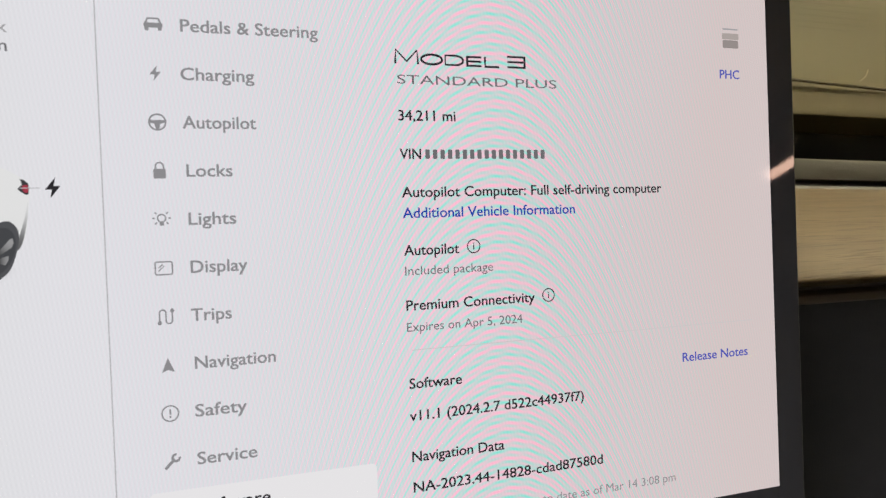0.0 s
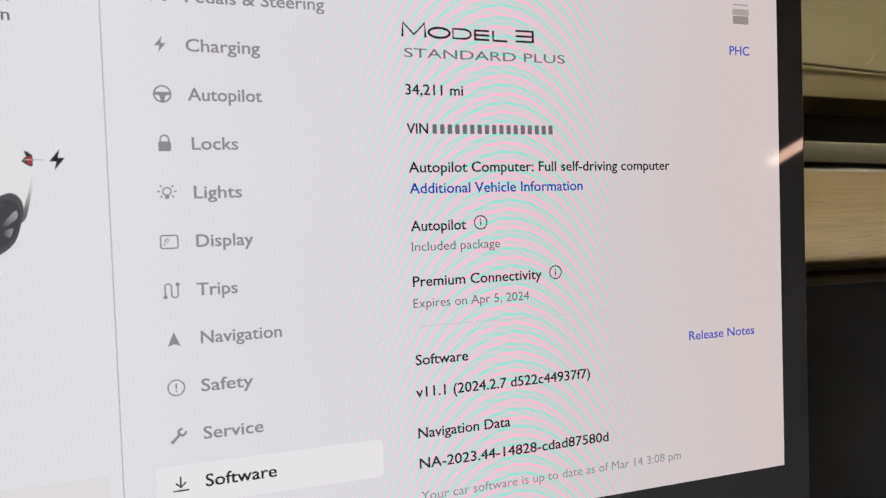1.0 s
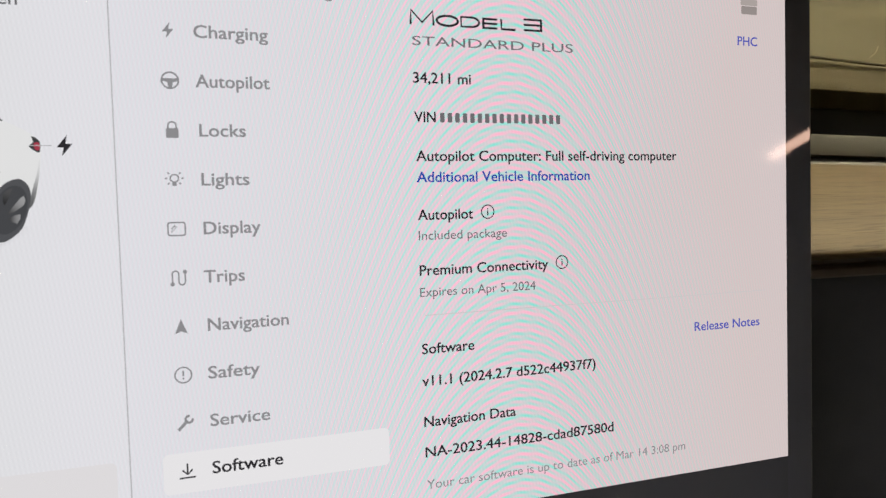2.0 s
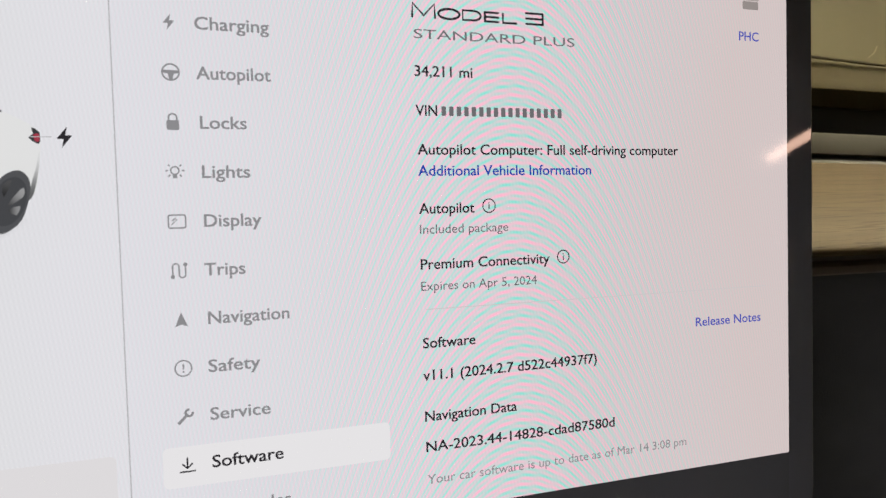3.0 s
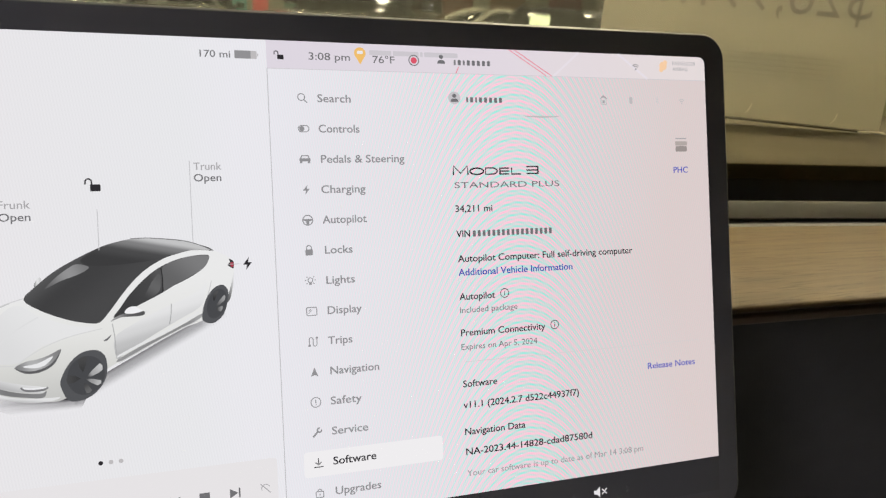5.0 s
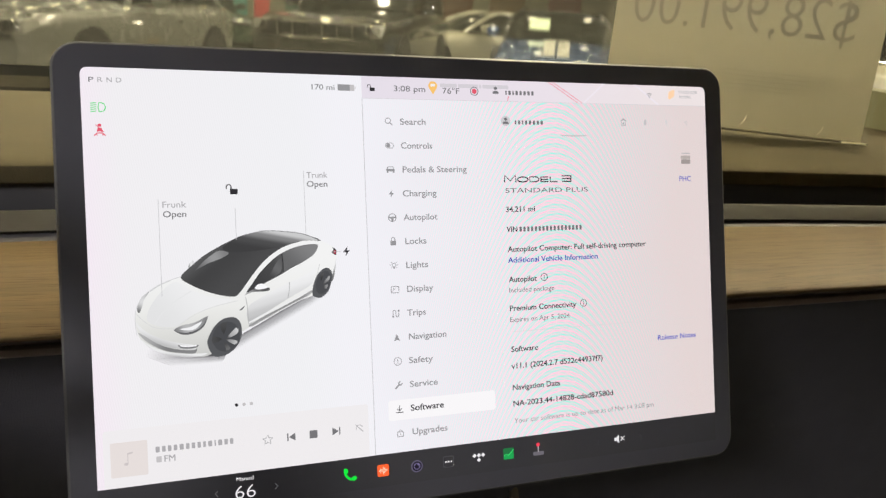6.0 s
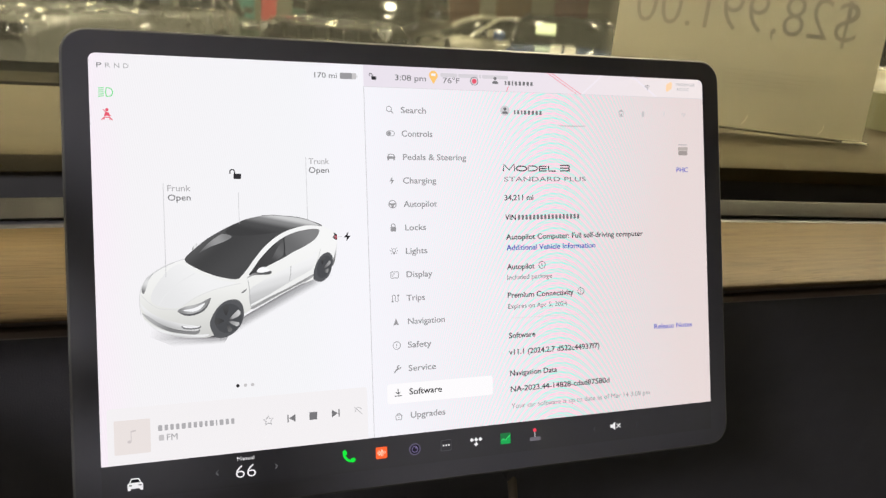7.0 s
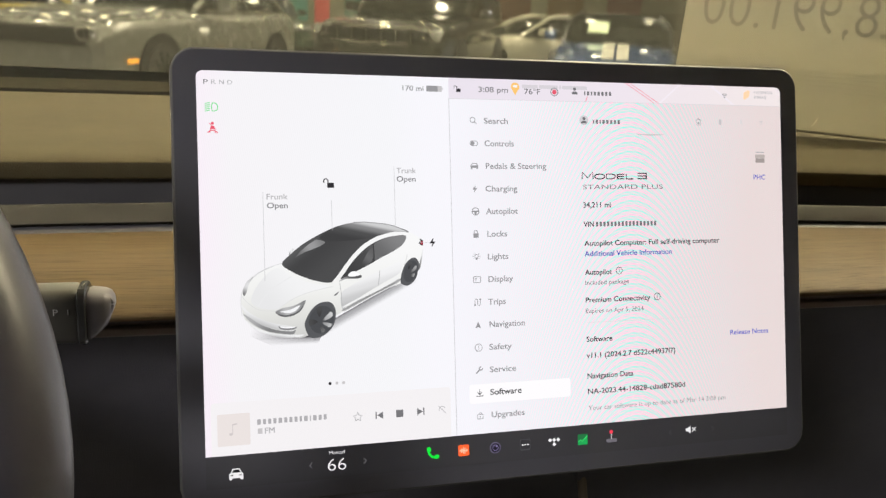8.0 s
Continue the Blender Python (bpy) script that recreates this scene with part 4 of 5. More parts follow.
art_line("crease", [(68.7, -119.9), (77.1, -115.8), (85.2, -112.1), (93.4, -108.0), (98.4, -105.2)], 0.8, 228, 5.35)
art_line("sill_line", [(69.6, -122.0), (77.5, -118.1), (82.6, -115.7), (90.4, -111.9), (97.6, -108.4)], 0.35, 206, 5.38)
art_line("seam", [(67.8, -107.4), (68.4, -112.1), (68.8, -120.4)], 0.28, 168, 5.5)
art_line("seam", [(88.6, -101.4), (88.3, -105.4), (87.6, -109.0)], 0.28, 158, 5.5)
art_line("seam", [(103.4, -93.4), (102.7, -96.3), (101.2, -100.7), (99.7, -104.3)], 0.26, 196, 5.5)
art_line("bonnet_seam", [(35.0, -120.6), (40.1, -116.9), (46.4, -113.5), (54.0, -110.9), (64.3, -108.9)], 0.3, 212, 5.5)
art_line("bonnet_seam", [(19.3, -112.4), (23.0, -116.5), (27.7, -119.4), (35.0, -120.2)], 0.26, 208, 5.5)
art_line("body_edge", [(19.1, -122.0), (18.7, -117.0), (18.9, -112.0), (20.4, -107.6), (24.6, -102.6), (31.6, -98.6), (39.0, -96.2)], 0.3, 204, 5.5)
art_line("bonnet_fold", [(27.0, -117.6), (30.4, -112.6), (36.0, -107.6), (43.4, -103.2)], 0.5, 222, 5.45)
art_line("bonnet_seam", [(25.4, -102.5), (29.1, -100.1), (34.6, -97.7)], 0.26, 196, 5.5)
art("tail_dark", [(110.2, -85.3), (111.9, -86.4), (111.9, -88.8), (111.2, -89.0), (109.6, -87.7), (110.6, -86.7)], 62, 5.4, 2)
art("tail_red", [(110.6, -87.0), (111.8, -86.8), (111.8, -88.5), (110.9, -88.4)], lit("picture_tail_red", 168, 62, 78), 5.45, 2)
art("bumper", [(111.7, -90.6), (111.5, -94.3), (110.1, -100.7), (108.8, -102.1), (109.7, -98.4), (110.8, -94.7)], fade("bumper", (111.6, -91.0), (109.4, -101.0), [(0.0, 226), (1.0, 104)]), 5.2, 3)
# glass: near-black, paler along the roof's far edge
art("glass", [(39.0, -96.6), (43.1, -92.1), (49.5, -86.9), (57.4, -82.4), (64.7, -79.0), (68.8, -77.6), (75.3, -76.3), (80.5, -76.2), (92.0, -77.4), (97.9, -78.9), (102.2, -80.3), (104.6, -81.9), (100.4, -81.5), (96.1, -81.5), (91.7, -82.5), (87.4, -83.8), (83.1, -86.0), (78.8, -89.0), (74.5, -93.3), (70.7, -98.0), (67.6, -102.2), (65.0, -105.3), (62.6, -106.9), (56.4, -105.9), (50.0, -103.7), (43.6, -100.5)], fade("glass", (60.0, -104.0), (46.0, -86.0), [(0.0, 72), (0.55, 64), (1.0, 90)]), 5.3, 3, "near-black roof and windshield glass")
art("roof_fade", [(58.0, -83.6), (62.0, -80.6), (66.0, -78.6), (70.4, -77.2), (75.3, -76.3), (80.5, -76.2), (92.0, -77.5), (97.9, -79.0), (103.6, -81.6), (98.0, -81.3), (91.0, -82.4), (84.0, -84.4), (72.0, -85.6), (62.0, -85.6)], fade("roof_fade", (78.0, -85.4), (80.0, -76.2), [(0.0, 60), (0.4, 74), (0.75, 128), (1.0, 196)]), 5.4, 3)
art_line("roof_edge", [(75.3, -76.2), (80.5, -76.1), (85.2, -76.5), (92.0, -77.3), (97.9, -78.8), (104.4, -81.8)], 0.28, 120, 5.5)
art("glare", [(45.8, -93.4), (50.8, -90.8), (57.1, -88.6), (60.7, -86.6), (60.1, -85.5), (56.7, -84.7), (54.2, -85.9), (50.0, -89.0)], fade("glare", (46.0, -93.0), (60.0, -86.0), [(0.0, 98), (0.6, 146), (1.0, 122)]), 5.45, 2)
art("window_front", [(68.3, -105.2), (70.9, -101.5), (74.3, -96.8), (78.7, -92.2), (83.0, -88.6), (87.3, -86.2), (91.6, -84.6), (96.0, -83.7), (100.3, -83.3), (103.0, -83.8), (102.5, -86.0), (101.2, -88.0), (99.1, -89.7), (94.7, -92.3), (89.4, -94.8), (85.1, -97.3), (80.8, -99.4), (77.1, -101.2), (72.4, -103.9)], fade("window_front", (73.0, -101.0), (86.0, -91.0), [(0.0, 62), (0.7, 70), (1.0, 84)]), 5.4, 3)
art("window_shine", [(78.4, -99.6), (80.6, -95.4), (82.8, -91.6), (84.9, -89.8), (85.2, -94.6), (84.0, -97.0), (81.4, -98.6)], fade("window_shine", (79.0, -98.6), (85.0, -91.0), [(0.0, 66), (0.6, 100), (1.0, 92)]), 5.43, 3)
art("window_rear", [(86.2, -87.0), (91.6, -84.7), (96.0, -83.8), (100.3, -83.4), (102.9, -83.9), (102.4, -86.0), (101.1, -87.9), (99.0, -89.6), (94.7, -92.2), (89.4, -94.7), (86.3, -96.3), (86.0, -91.5)], fade("window_rear", (89.0, -93.0), (98.0, -84.0), [(0.0, 100), (1.0, 124)]), 5.45, 2)
art_line("pillar", [(85.4, -87.2), (85.9, -91.5), (85.8, -96.8)], 0.35, 38, 5.5)
art("mirror_far", [(42.6, -92.1), (43.2, -90.2), (44.5, -88.9), (45.0, -89.9), (43.6, -92.2)], fade("mirror_far", (42.6, -90.5), (45.0, -90.5), [(0.0, 120), (0.5, 226), (1.0, 200)]), 5.2, 3)
art("mirror_base", [(67.4, -106.6), (68.7, -105.3), (71.6, -104.0), (74.8, -104.2), (77.6, -103.6), (78.9, -103.5), (79.1, -104.6), (77.2, -105.2), (73.9, -105.2), (70.7, -105.3)], fade("mirror_base", (69.0, -105.5), (79.0, -104.2), [(0.0, 150), (0.5, 92), (1.0, 84)]), 5.55, 3)
art("mirror_top", [(72.2, -103.7), (72.9, -102.3), (74.4, -101.5), (76.1, -101.5), (77.2, -102.3), (78.3, -103.2), (77.2, -103.8), (74.8, -104.0)], 240, 5.6, 3)
art("fender_mark", [(64.6, -113.4), (66.0, -112.4), (67.2, -111.5), (66.8, -112.4), (65.6, -113.6)], 112, 5.5, 3)
# wheels: dark, with a few paler blades
TYRE, RIM_DARK = lit("picture_tyre", 84, 85, 88), lit("picture_rim", 72, 73, 76)
art("tyre", [(49.6, -128.6), (50.5, -124.7), (53.2, -120.3), (56.8, -117.3), (60.9, -116.5), (63.5, -117.4), (65.2, -120.2), (65.3, -125.1), (63.6, -129.6), (59.8, -133.3), (55.7, -134.7), (51.9, -134.1)], TYRE, 5.6, 3, "dark front wheel")
Sketch(5.7).disc(58.2, -125.6, 6.2, 7.2, 30, -20).done("art_rim", RIM_DARK, display)
art("blade", [(58.6, -126.0), (62.9, -121.6), (63.8, -124.0), (60.8, -125.8)], fade("blade_a", (58.6, -126.0), (63.5, -122.5), [(0.0, 84), (0.35, 168), (1.0, 196)]), 5.8, 2)
art("blade", [(58.0, -126.9), (61.9, -129.7), (63.2, -127.9)], fade("blade_b", (58.0, -126.9), (62.6, -128.9), [(0.0, 80), (0.4, 150), (1.0, 182)]), 5.8, 2)
art("blade", [(57.4, -128.2), (58.0, -132.2), (60.0, -131.2)], fade("blade_c", (57.4, -128.2), (59.0, -131.9), [(0.0, 66), (1.0, 104)]), 5.8, 2)
art("blade", [(56.4, -126.6), (52.0, -128.4), (52.2, -125.0)], fade("blade_d", (56.4, -126.6), (52.0, -126.8), [(0.0, 58), (1.0, 72)]), 5.8, 2)
art("blade", [(57.2, -124.4), (55.6, -119.8), (58.8, -118.8)], fade("blade_e", (57.2, -124.4), (57.2, -119.4), [(0.0, 58), (1.0, 72)]), 5.8, 2)
art("tyre", [(99.4, -107.5), (100.1, -103.4), (101.7, -99.4), (104.1, -96.4), (106.8, -95.2), (108.6, -96.1), (109.5, -98.4), (109.0, -102.1), (107.4, -106.7), (104.4, -109.4), (102.3, -109.8), (100.2, -109.0)], TYRE, 5.6, 3, "dark rear wheel")
Sketch(5.7).disc(105.0, -102.4, 3.4, 5.9, 26, -20).done("art_rim", RIM_DARK, display)
art("blade", [(104.4, -103.6), (107.4, -99.6), (108.2, -99.6), (107.9, -101.4)], fade("blade_f", (104.4, -103.6), (108.0, -100.0), [(0.0, 70), (1.0, 158)]), 5.8, 2)
art("blade", [(104.7, -104.4), (107.2, -103.4), (106.4, -105.6)], fade("blade_g", (104.7, -104.4), (107.0, -104.4), [(0.0, 66), (1.0, 146)]), 5.8, 2)
art("blade", [(104.0, -101.4), (103.8, -98.6), (105.8, -97.4)], fade("blade_h", (104.0, -101.4), (105.0, -97.8), [(0.0, 46), (1.0, 80)]), 5.8, 2)

# the dock
s = Sketch(6)
s.poly([(10.9, -200.3), (11.7, -199.6), (12.6, -197.6), (16.0, -197.6), (16.9, -199.6), (17.7, -200.3), (17.6, -203.2), (16.4, -203.2), (16.2, -202.4), (12.4, -202.4), (12.2, -203.2), (11.0, -203.2)]).done("dock_car_icon", DOCK_WHITE, display)
Sketch(7).poly([(12.2, -199.6), (12.9, -198.1), (15.7, -198.1), (16.4, -199.6)]).rect(11.6, 12.9, -201.1, -200.6).rect(15.7, 17.0, -201.1, -200.6).done("dock_car_lines", lit("dock_black", 22, 22, 26), display)
words("Manual", 60.2, 68.1, -194.8, DOCK_WHITE, bold=0.0, cap=1.75)
words("66", 59.4, 68.8, -203.2, DOCK_WHITE, bold=0.0, weight=-0.012, cap=6.1)
for x, way, m in ((50.9, -1, DOCK_DIM), (78.6, 1, DOCK_DIM), (253.9, -1, lit("dock_faint", 66, 66, 70)), (281.3, 1, lit("dock_faint", 66, 66, 70))):
    Sketch(6).stroke([(x - way * 0.6, -198.3), (x + way * 0.6, -199.6), (x - way * 0.6, -200.9)], 0.35).done("chevron", m, display)
s = Sketch(6)
s.stroke(smooth_line([(112.0, -196.6), (112.6, -199.2), (114.5, -201.0), (117.0, -201.4)], 5), 1.3).disc(112.5, -196.9, 1.15, 1.4, 16, 20).disc(116.6, -201.0, 1.4, 1.15, 16, 20).done("phone_icon", PHONE_GREEN, display)
Sketch(6).rect(128.4, 134.4, -202.0, -196.0, 0.8).done("radio_icon", ORANGE, display)
s = Sketch(7)
for k, h in enumerate((0.5, 1.3, 0.8, 1.9, 1.5, 0.7, 0.4)):
    s.rect(129.3 + 0.65 * k, 129.6 + 0.65 * k, -199 - h, -199 + h)
s.done("radio_bars", lit("radio_pale", 255, 225, 200), display)
Sketch(6).disc(149.1, -199.1, 3.1).done("lens_icon", lit("lens_grey", 96, 90, 112), display)
Sketch(7).disc(149.1, -199.1, 2.5).done("lens_dark", lit("lens_dark", 30, 26, 40), display)
Sketch(8).ring(149.1, -199.1, 1.5, 0.35).disc(149.8, -198.3, 0.5).done("lens_glint", lit("lens_violet", 120, 110, 150), display)
Sketch(6).stroke(rounded(163.4, 169.0, -201.8, -196.2, 0.8), 0.22, True).done("more_frame", lit("dock_frame", 84, 84, 88), display)
for k in range(3):
    Sketch(6).disc(164.7 + 1.5 * k, -199.0, 0.45).done("more_dot", DOCK_WHITE, display)
s = Sketch(6)
for x, z in ((180.6, -197.8), (183.0, -197.8), (185.4, -197.8), (183.0, -200.2)):
    s.poly([(x - 1.15, z), (x, z + 1.15), (x + 1.15, z), (x, z - 1.15)])
s.done("music_icon", DOCK_WHITE, display)
Sketch(6).rect(196.9, 202.9, -202.0, -196.0, 0.6).done("chart_icon", lit("chart_green", 34, 110, 62), display)
Sketch(7).poly([(197.1, -199.9), (198.6, -199.0), (199.7, -199.8), (202.7, -197.0), (202.7, -201.8), (197.1, -201.8)]).done("chart_area", lit("chart_light", 30, 160, 80), display)
Sketch(8).stroke([(197.1, -199.9), (198.6, -199.0), (199.7, -199.8), (202.7, -197.0)], 0.35).done("chart_line", lit("chart_line", 70, 230, 120), display)
Sketch(6).rect(214.2, 220.6, -202.0, -200.0, 0.5).done("game_base", lit("game_grey", 104, 100, 108), display)
Sketch(6).rect(217.0, 217.5, -200.2, -196.6).done("game_stick", lit("game_steel", 190, 186, 190), display)
Sketch(7).disc(217.2, -196.2, 1.05).done("game_ball", lit("game_red", 232, 62, 84), display)
Sketch(6).poly([(264.0, -199.9), (264.0, -198.1), (265.3, -198.1), (267.0, -196.6), (267.0, -201.4), (265.3, -199.9)]).stroke([(268.0, -197.8), (270.4, -200.2)], 0.45).stroke([(268.0, -200.2), (270.4, -197.8)], 0.45).done("mute_icon", DOCK_WHITE, display)

# ---- steering wheel and gear stalk ----
wheel = thing("steering_wheel", "black leather steering wheel at the driver's place", "steering wheel", pose(-0.3822, -0.1720, 0.8865, -22, 0, 0))
bm = bmesh.new()
R, r, N, M = 0.172, 0.0165, 96, 20
ring = []
for i in range(N):
    a = 2 * math.pi * i / N
    fat = r * (1 + 0.12 * math.exp(-((math.cos(a * 2 - 0.7)) ** 2) * 6))
    ring.append([bm.verts.new(((R + fat * math.cos(b)) * math.cos(a), fat * 1.15 * math.sin(b), (R + fat * math.cos(b)) * math.sin(a))) for b in (2 * math.pi * k / M for k in range(M))])
for i in range(N):
    for k in range(M):
        bm.faces.new((ring[i][k], ring[(i + 1) % N][k], ring[(i + 1) % N][(k + 1) % M], ring[i][(k + 1) % M]))
part("rim", bm, LEATHER, wheel, "smooth black leather rim")
part("hub", box(-0.07, 0.07, 0.0, 0.05, -0.055, 0.05, 0.02, 3), HOUSING, wheel)
for side in (-1, 1):
    part("spoke", box(min(side * 0.06, side * 0.166), max(side * 0.06, side * 0.166), 0.005, 0.028, -0.022, 0.016, 0.008, 3), HOUSING, wheel)
part("spoke", box(-0.02, 0.02, 0.005, 0.028, -0.166, -0.05, 0.008, 3), HOUSING, wheel)

column = thing("steering_column", "black steering column shroud behind the wheel", "steering column", pose(-0.3822, -0.1720, 0.8865, -22, 0, 0))
part("shroud", box(-0.06, 0.06, 0.051, 0.24, -0.075, 0.045, 0.02, 3), LOWER, column)

def stalk_section(x, h, d):
    """A flattened round outline of the stalk at x; h and d are half its height and depth."""
    return [(x, d * abs(math.cos(t)) ** 0.5 * math.copysign(1, math.cos(t)), h * abs(math.sin(t)) ** 0.5 * math.copysign(1, math.sin(t))) for t in (2 * math.pi * k / 28 for k in range(28))]


def loft(sections):
    """Skins closed outlines of equal length, one after another."""
    bm = bmesh.new()
    rings = [[bm.verts.new(p) for p in q] for q in sections]
    n = len(rings[0])
    for a, b in zip(rings, rings[1:]):
        for i in range(n):
            bm.faces.new((a[i], a[(i + 1) % n], b[(i + 1) % n], b[i]))
    bm.faces.new(rings[0][::-1]), bm.faces.new(rings[-1])
    return bm


stalk = thing("gear_stalk", "satin grey gear stalk with rounded paler end button", "gear stalk", pose(-0.2042, -0.0999, 0.9146, 0, 2, 3) @ Matrix.Diagonal((0.74, 0.74, 0.74, 1)))
part("arm", loft([stalk_section(-0.165, 0.009, 0.008), stalk_section(-0.07, 0.012, 0.009), stalk_section(-0.03, 0.0145, 0.0105), stalk_section(-0.002, 0.0150, 0.0110), stalk_section(0.0, 0.0142, 0.0102)]), STALK_GREY, stalk)
part("collar", loft([stalk_section(0.0003, 0.0152, 0.0112), stalk_section(0.0010, 0.0158, 0.0118), stalk_section(0.0038, 0.0158, 0.0118), stalk_section(0.0045, 0.0150, 0.0110)]), COLLAR, stalk, "thin black collar")
def button_section(x, top, foot, d):
    return [(px, py, pz + (top + foot) / 2) for px, py, pz in stalk_section(x, (top - foot) / 2, d)]


part("end_button", loft([button_section(*q) for q in ((0.0046, 0.0124, -0.0130, 0.0095), (0.0060, 0.0130, -0.0130, 0.0101), (0.0090, 0.0126, -0.0100, 0.0098), (0.0125, 0.0122, -0.0058, 0.0090), (0.0152, 0.0112, -0.0012, 0.0072), (0.0168, 0.0092, 0.0024, 0.0044), (0.0174, 0.0074, 0.0048, 0.0016))]), STALK_TIP, stalk, "rounded satin end button with slanting foot")
rim_line = smooth_line([(x, -0.0048, z) for x, z in ((0.0066, 0.0114), (0.0128, 0.0108), (0.0158, 0.0086), (0.0162, 0.0052), (0.0130, -0.0036), (0.0092, -0.0086), (0.0066, -0.0112))], 5)
part("button_rim", tube(rim_line, 0.0011, 8), STALK_TIP, stalk, "pale rim of the end button")
mesh, lo, hi = text_mesh("P")
for v in mesh.vertices:
    v.co = (-0.0104 + (v.co.x - lo) * 0.0052, -0.0114, 0.0030 + v.co.y * 0.0052)
mesh.materials.clear()
STALK_INK = surface("stalk_print", (0.36, 0.36, 0.35), 0.5, vary=0.05)
mesh.materials.append(STALK_INK)
letter = new("letter", mesh)
letter.parent = stalk
part("print_bar", box(-0.0038, -0.0034, -0.0116, -0.0110, 0.0036, 0.0062), STALK_INK, stalk)

# ---- the price card on the dashboard ----
card = thing("price_card", "white paper price card in clear sleeve on the dashboard", "sign", pose(0.5775, 0.250, 0.9308, -5, 1.6, -24.6))
CW, CH, FOOT = 0.286, 0.216, 0.003      # the sheet ends just above the foot of its sleeve
bm = bmesh.new()
cols, rows = 24, 16
grid = [[bm.verts.new((-CW * i / cols, 0.004 * math.sin(2.4 * i / cols) + 0.0015 * math.sin(9 * i / cols + 5 * k / rows) * (k / rows), FOOT + (CH - FOOT) * k / rows)) for i in range(cols + 1)] for k in range(rows + 1)]
for k in range(rows):
    for i in range(cols):
        bm.faces.new((grid[k][i], grid[k][i + 1], grid[k + 1][i + 1], grid[k + 1][i]))
bmesh.ops.solidify(bm, geom=bm.faces[:], thickness=0.0005)
part("paper", bm, PAPER, card, "white paper sheet")
mesh, lo, hi = text_mesh("$28,991.00", -0.010)
k = 0.236 / (hi - lo)
for v in mesh.vertices:
    q = (v.co.x - lo) * k
    xx = -0.031 - q
    v.co = (xx, -0.0012 + 0.004 * math.sin(-2.4 * xx / CW), 0.106 + v.co.y * k * 1.18)
mesh.materials.clear()
mesh.materials.append(INK_BACK)
price = new("price", mesh)
price.parent = card
tagged(price, "grey price figures showing reversed through the paper")
rng = random.Random(5)
for line, z in enumerate((0.0655, 0.0605, 0.0555, 0.0505, 0.0455)):
    bm = bmesh.new()
    x, stop = -0.045 - 0.002 * line, -0.26 if line < 5 else -0.17
    while x > stop:
        w = rng.uniform(0.006, 0.02)
        y = -0.0012 + 0.004 * math.sin(-2.4 * (x - w / 2) / CW)
        bm.faces.new([bm.verts.new(p) for p in ((x, y, z), (x - w, y, z), (x - w, y, z + 0.0015), (x, y, z + 0.0015))])
        x -= w + 0.0025
    part("small_print", bm, INK_FAINT, card, "faint lines of small print", smooth=False)
bm = bmesh.new()
grid = [[bm.verts.new((0.006 - (CW + 0.014) * i / cols, -0.0035 + 0.0045 * math.sin(2.4 * i / cols) + 0.0008 * math.sin(23 * i / cols + 7 * k / rows) + 0.0022 * math.sin(17 * i / cols + 9 * k / rows) * max(0.0, 1 - 4.5 * k / rows), -0.0005 + (CH + 0.006) * k / rows)) for i in range(cols + 1)] for k in range(rows + 1)]
for k in range(rows):
    for i in range(cols):
        bm.faces.new((grid[k][i], grid[k][i + 1], grid[k + 1][i + 1], grid[k + 1][i]))
sleeve = part("sleeve", bm, FILM, card, "clear plastic sleeve")
sleeve.visible_shadow = False
# dark strip drawn for the sleeve's seam and the shadow under the card
seam = tube([(0.006 - (CW + 0.014) * i / cols, -0.0035 + 0.0045 * math.sin(2.4 * i / cols), 0.0012) for i in range(cols + 1)], 0.0009, 8)
part("seam_shadow", seam, surface("film_seam_shadow", (0.030, 0.026, 0.014), 0.4, vary=0.1), card, "dark strip for the sleeve's folded seam and the shadow below")
# pale threads modelled in place of the film's glints
for cx, cz, lean in ((-0.050, 0.006, 0.003), (-0.133, 0.008, 0.003)):
    part("crease_glint", tube(smooth_line([(cx, -0.006, cz), (cx + lean, -0.008, cz + 0.004), (cx + lean * 1.6, -0.006, cz + 0.010)], 4), 0.0004, 6), FILM_EDGE, card, "pale thread shaped as a glint on creased film")
part("sleeve_curl", tube(smooth_line([(0.004, -0.005, 0.0012), (-0.006, -0.012, 0.0016), (-0.017, -0.017, 0.0012), (-0.028, -0.019, 0.0010)], 5), [0.0010] * 15 + [0.0004], 8), FILM_EDGE, card, "curled pale edge of the sleeve")

# ---- the hall outside the windshield ----
HALL_FLOOR = surface("hall_floor_concrete", (0.14, 0.135, 0.118), 0.35, vary=0.2, scale=3, bump=0.1, bump_scale=40)
HALL_WALL = surface("hall_wall_paint", (0.12, 0.118, 0.085), 0.8, vary=0.25, scale=2)
HALL_ROOF = surface("hall_ceiling_paint", (0.10, 0.10, 0.085), 0.9, vary=0.1, scale=2)
FIXTURE = surface("lamp_fixture_grey", (0.5, 0.5, 0.48), 0.4, vary=0.05)
for name, b, m, label in (
        ("ground", box(-18, 22, -16, 24, GROUND - 0.2, GROUND), HALL_FLOOR, "grey polished concrete hall floor"),
        ("wall_north", box(-18, 22, 24, 24.3, GROUND, CEILING), HALL_WALL, "dim olive hall wall"),
        ("wall_south", box(-18, 22, -16.3, -16, GROUND, CEILING), HALL_WALL, "dim olive hall wall"),
        ("wall_west", box(-18.3, -18, -16, 24, GROUND, CEILING), HALL_WALL, "dim olive hall wall"),
        ("wall_east", box(22, 22.3, -16, 24, GROUND, CEILING), HALL_WALL, "dim olive hall wall"),
        ("hall_ceiling", box(-18, 22, -16, 24, CEILING, CEILING + 0.2), HALL_ROOF, "pale hall ceiling")):
    tagged(part(name, b, m, smooth=False), label, "hall", kind="structure")
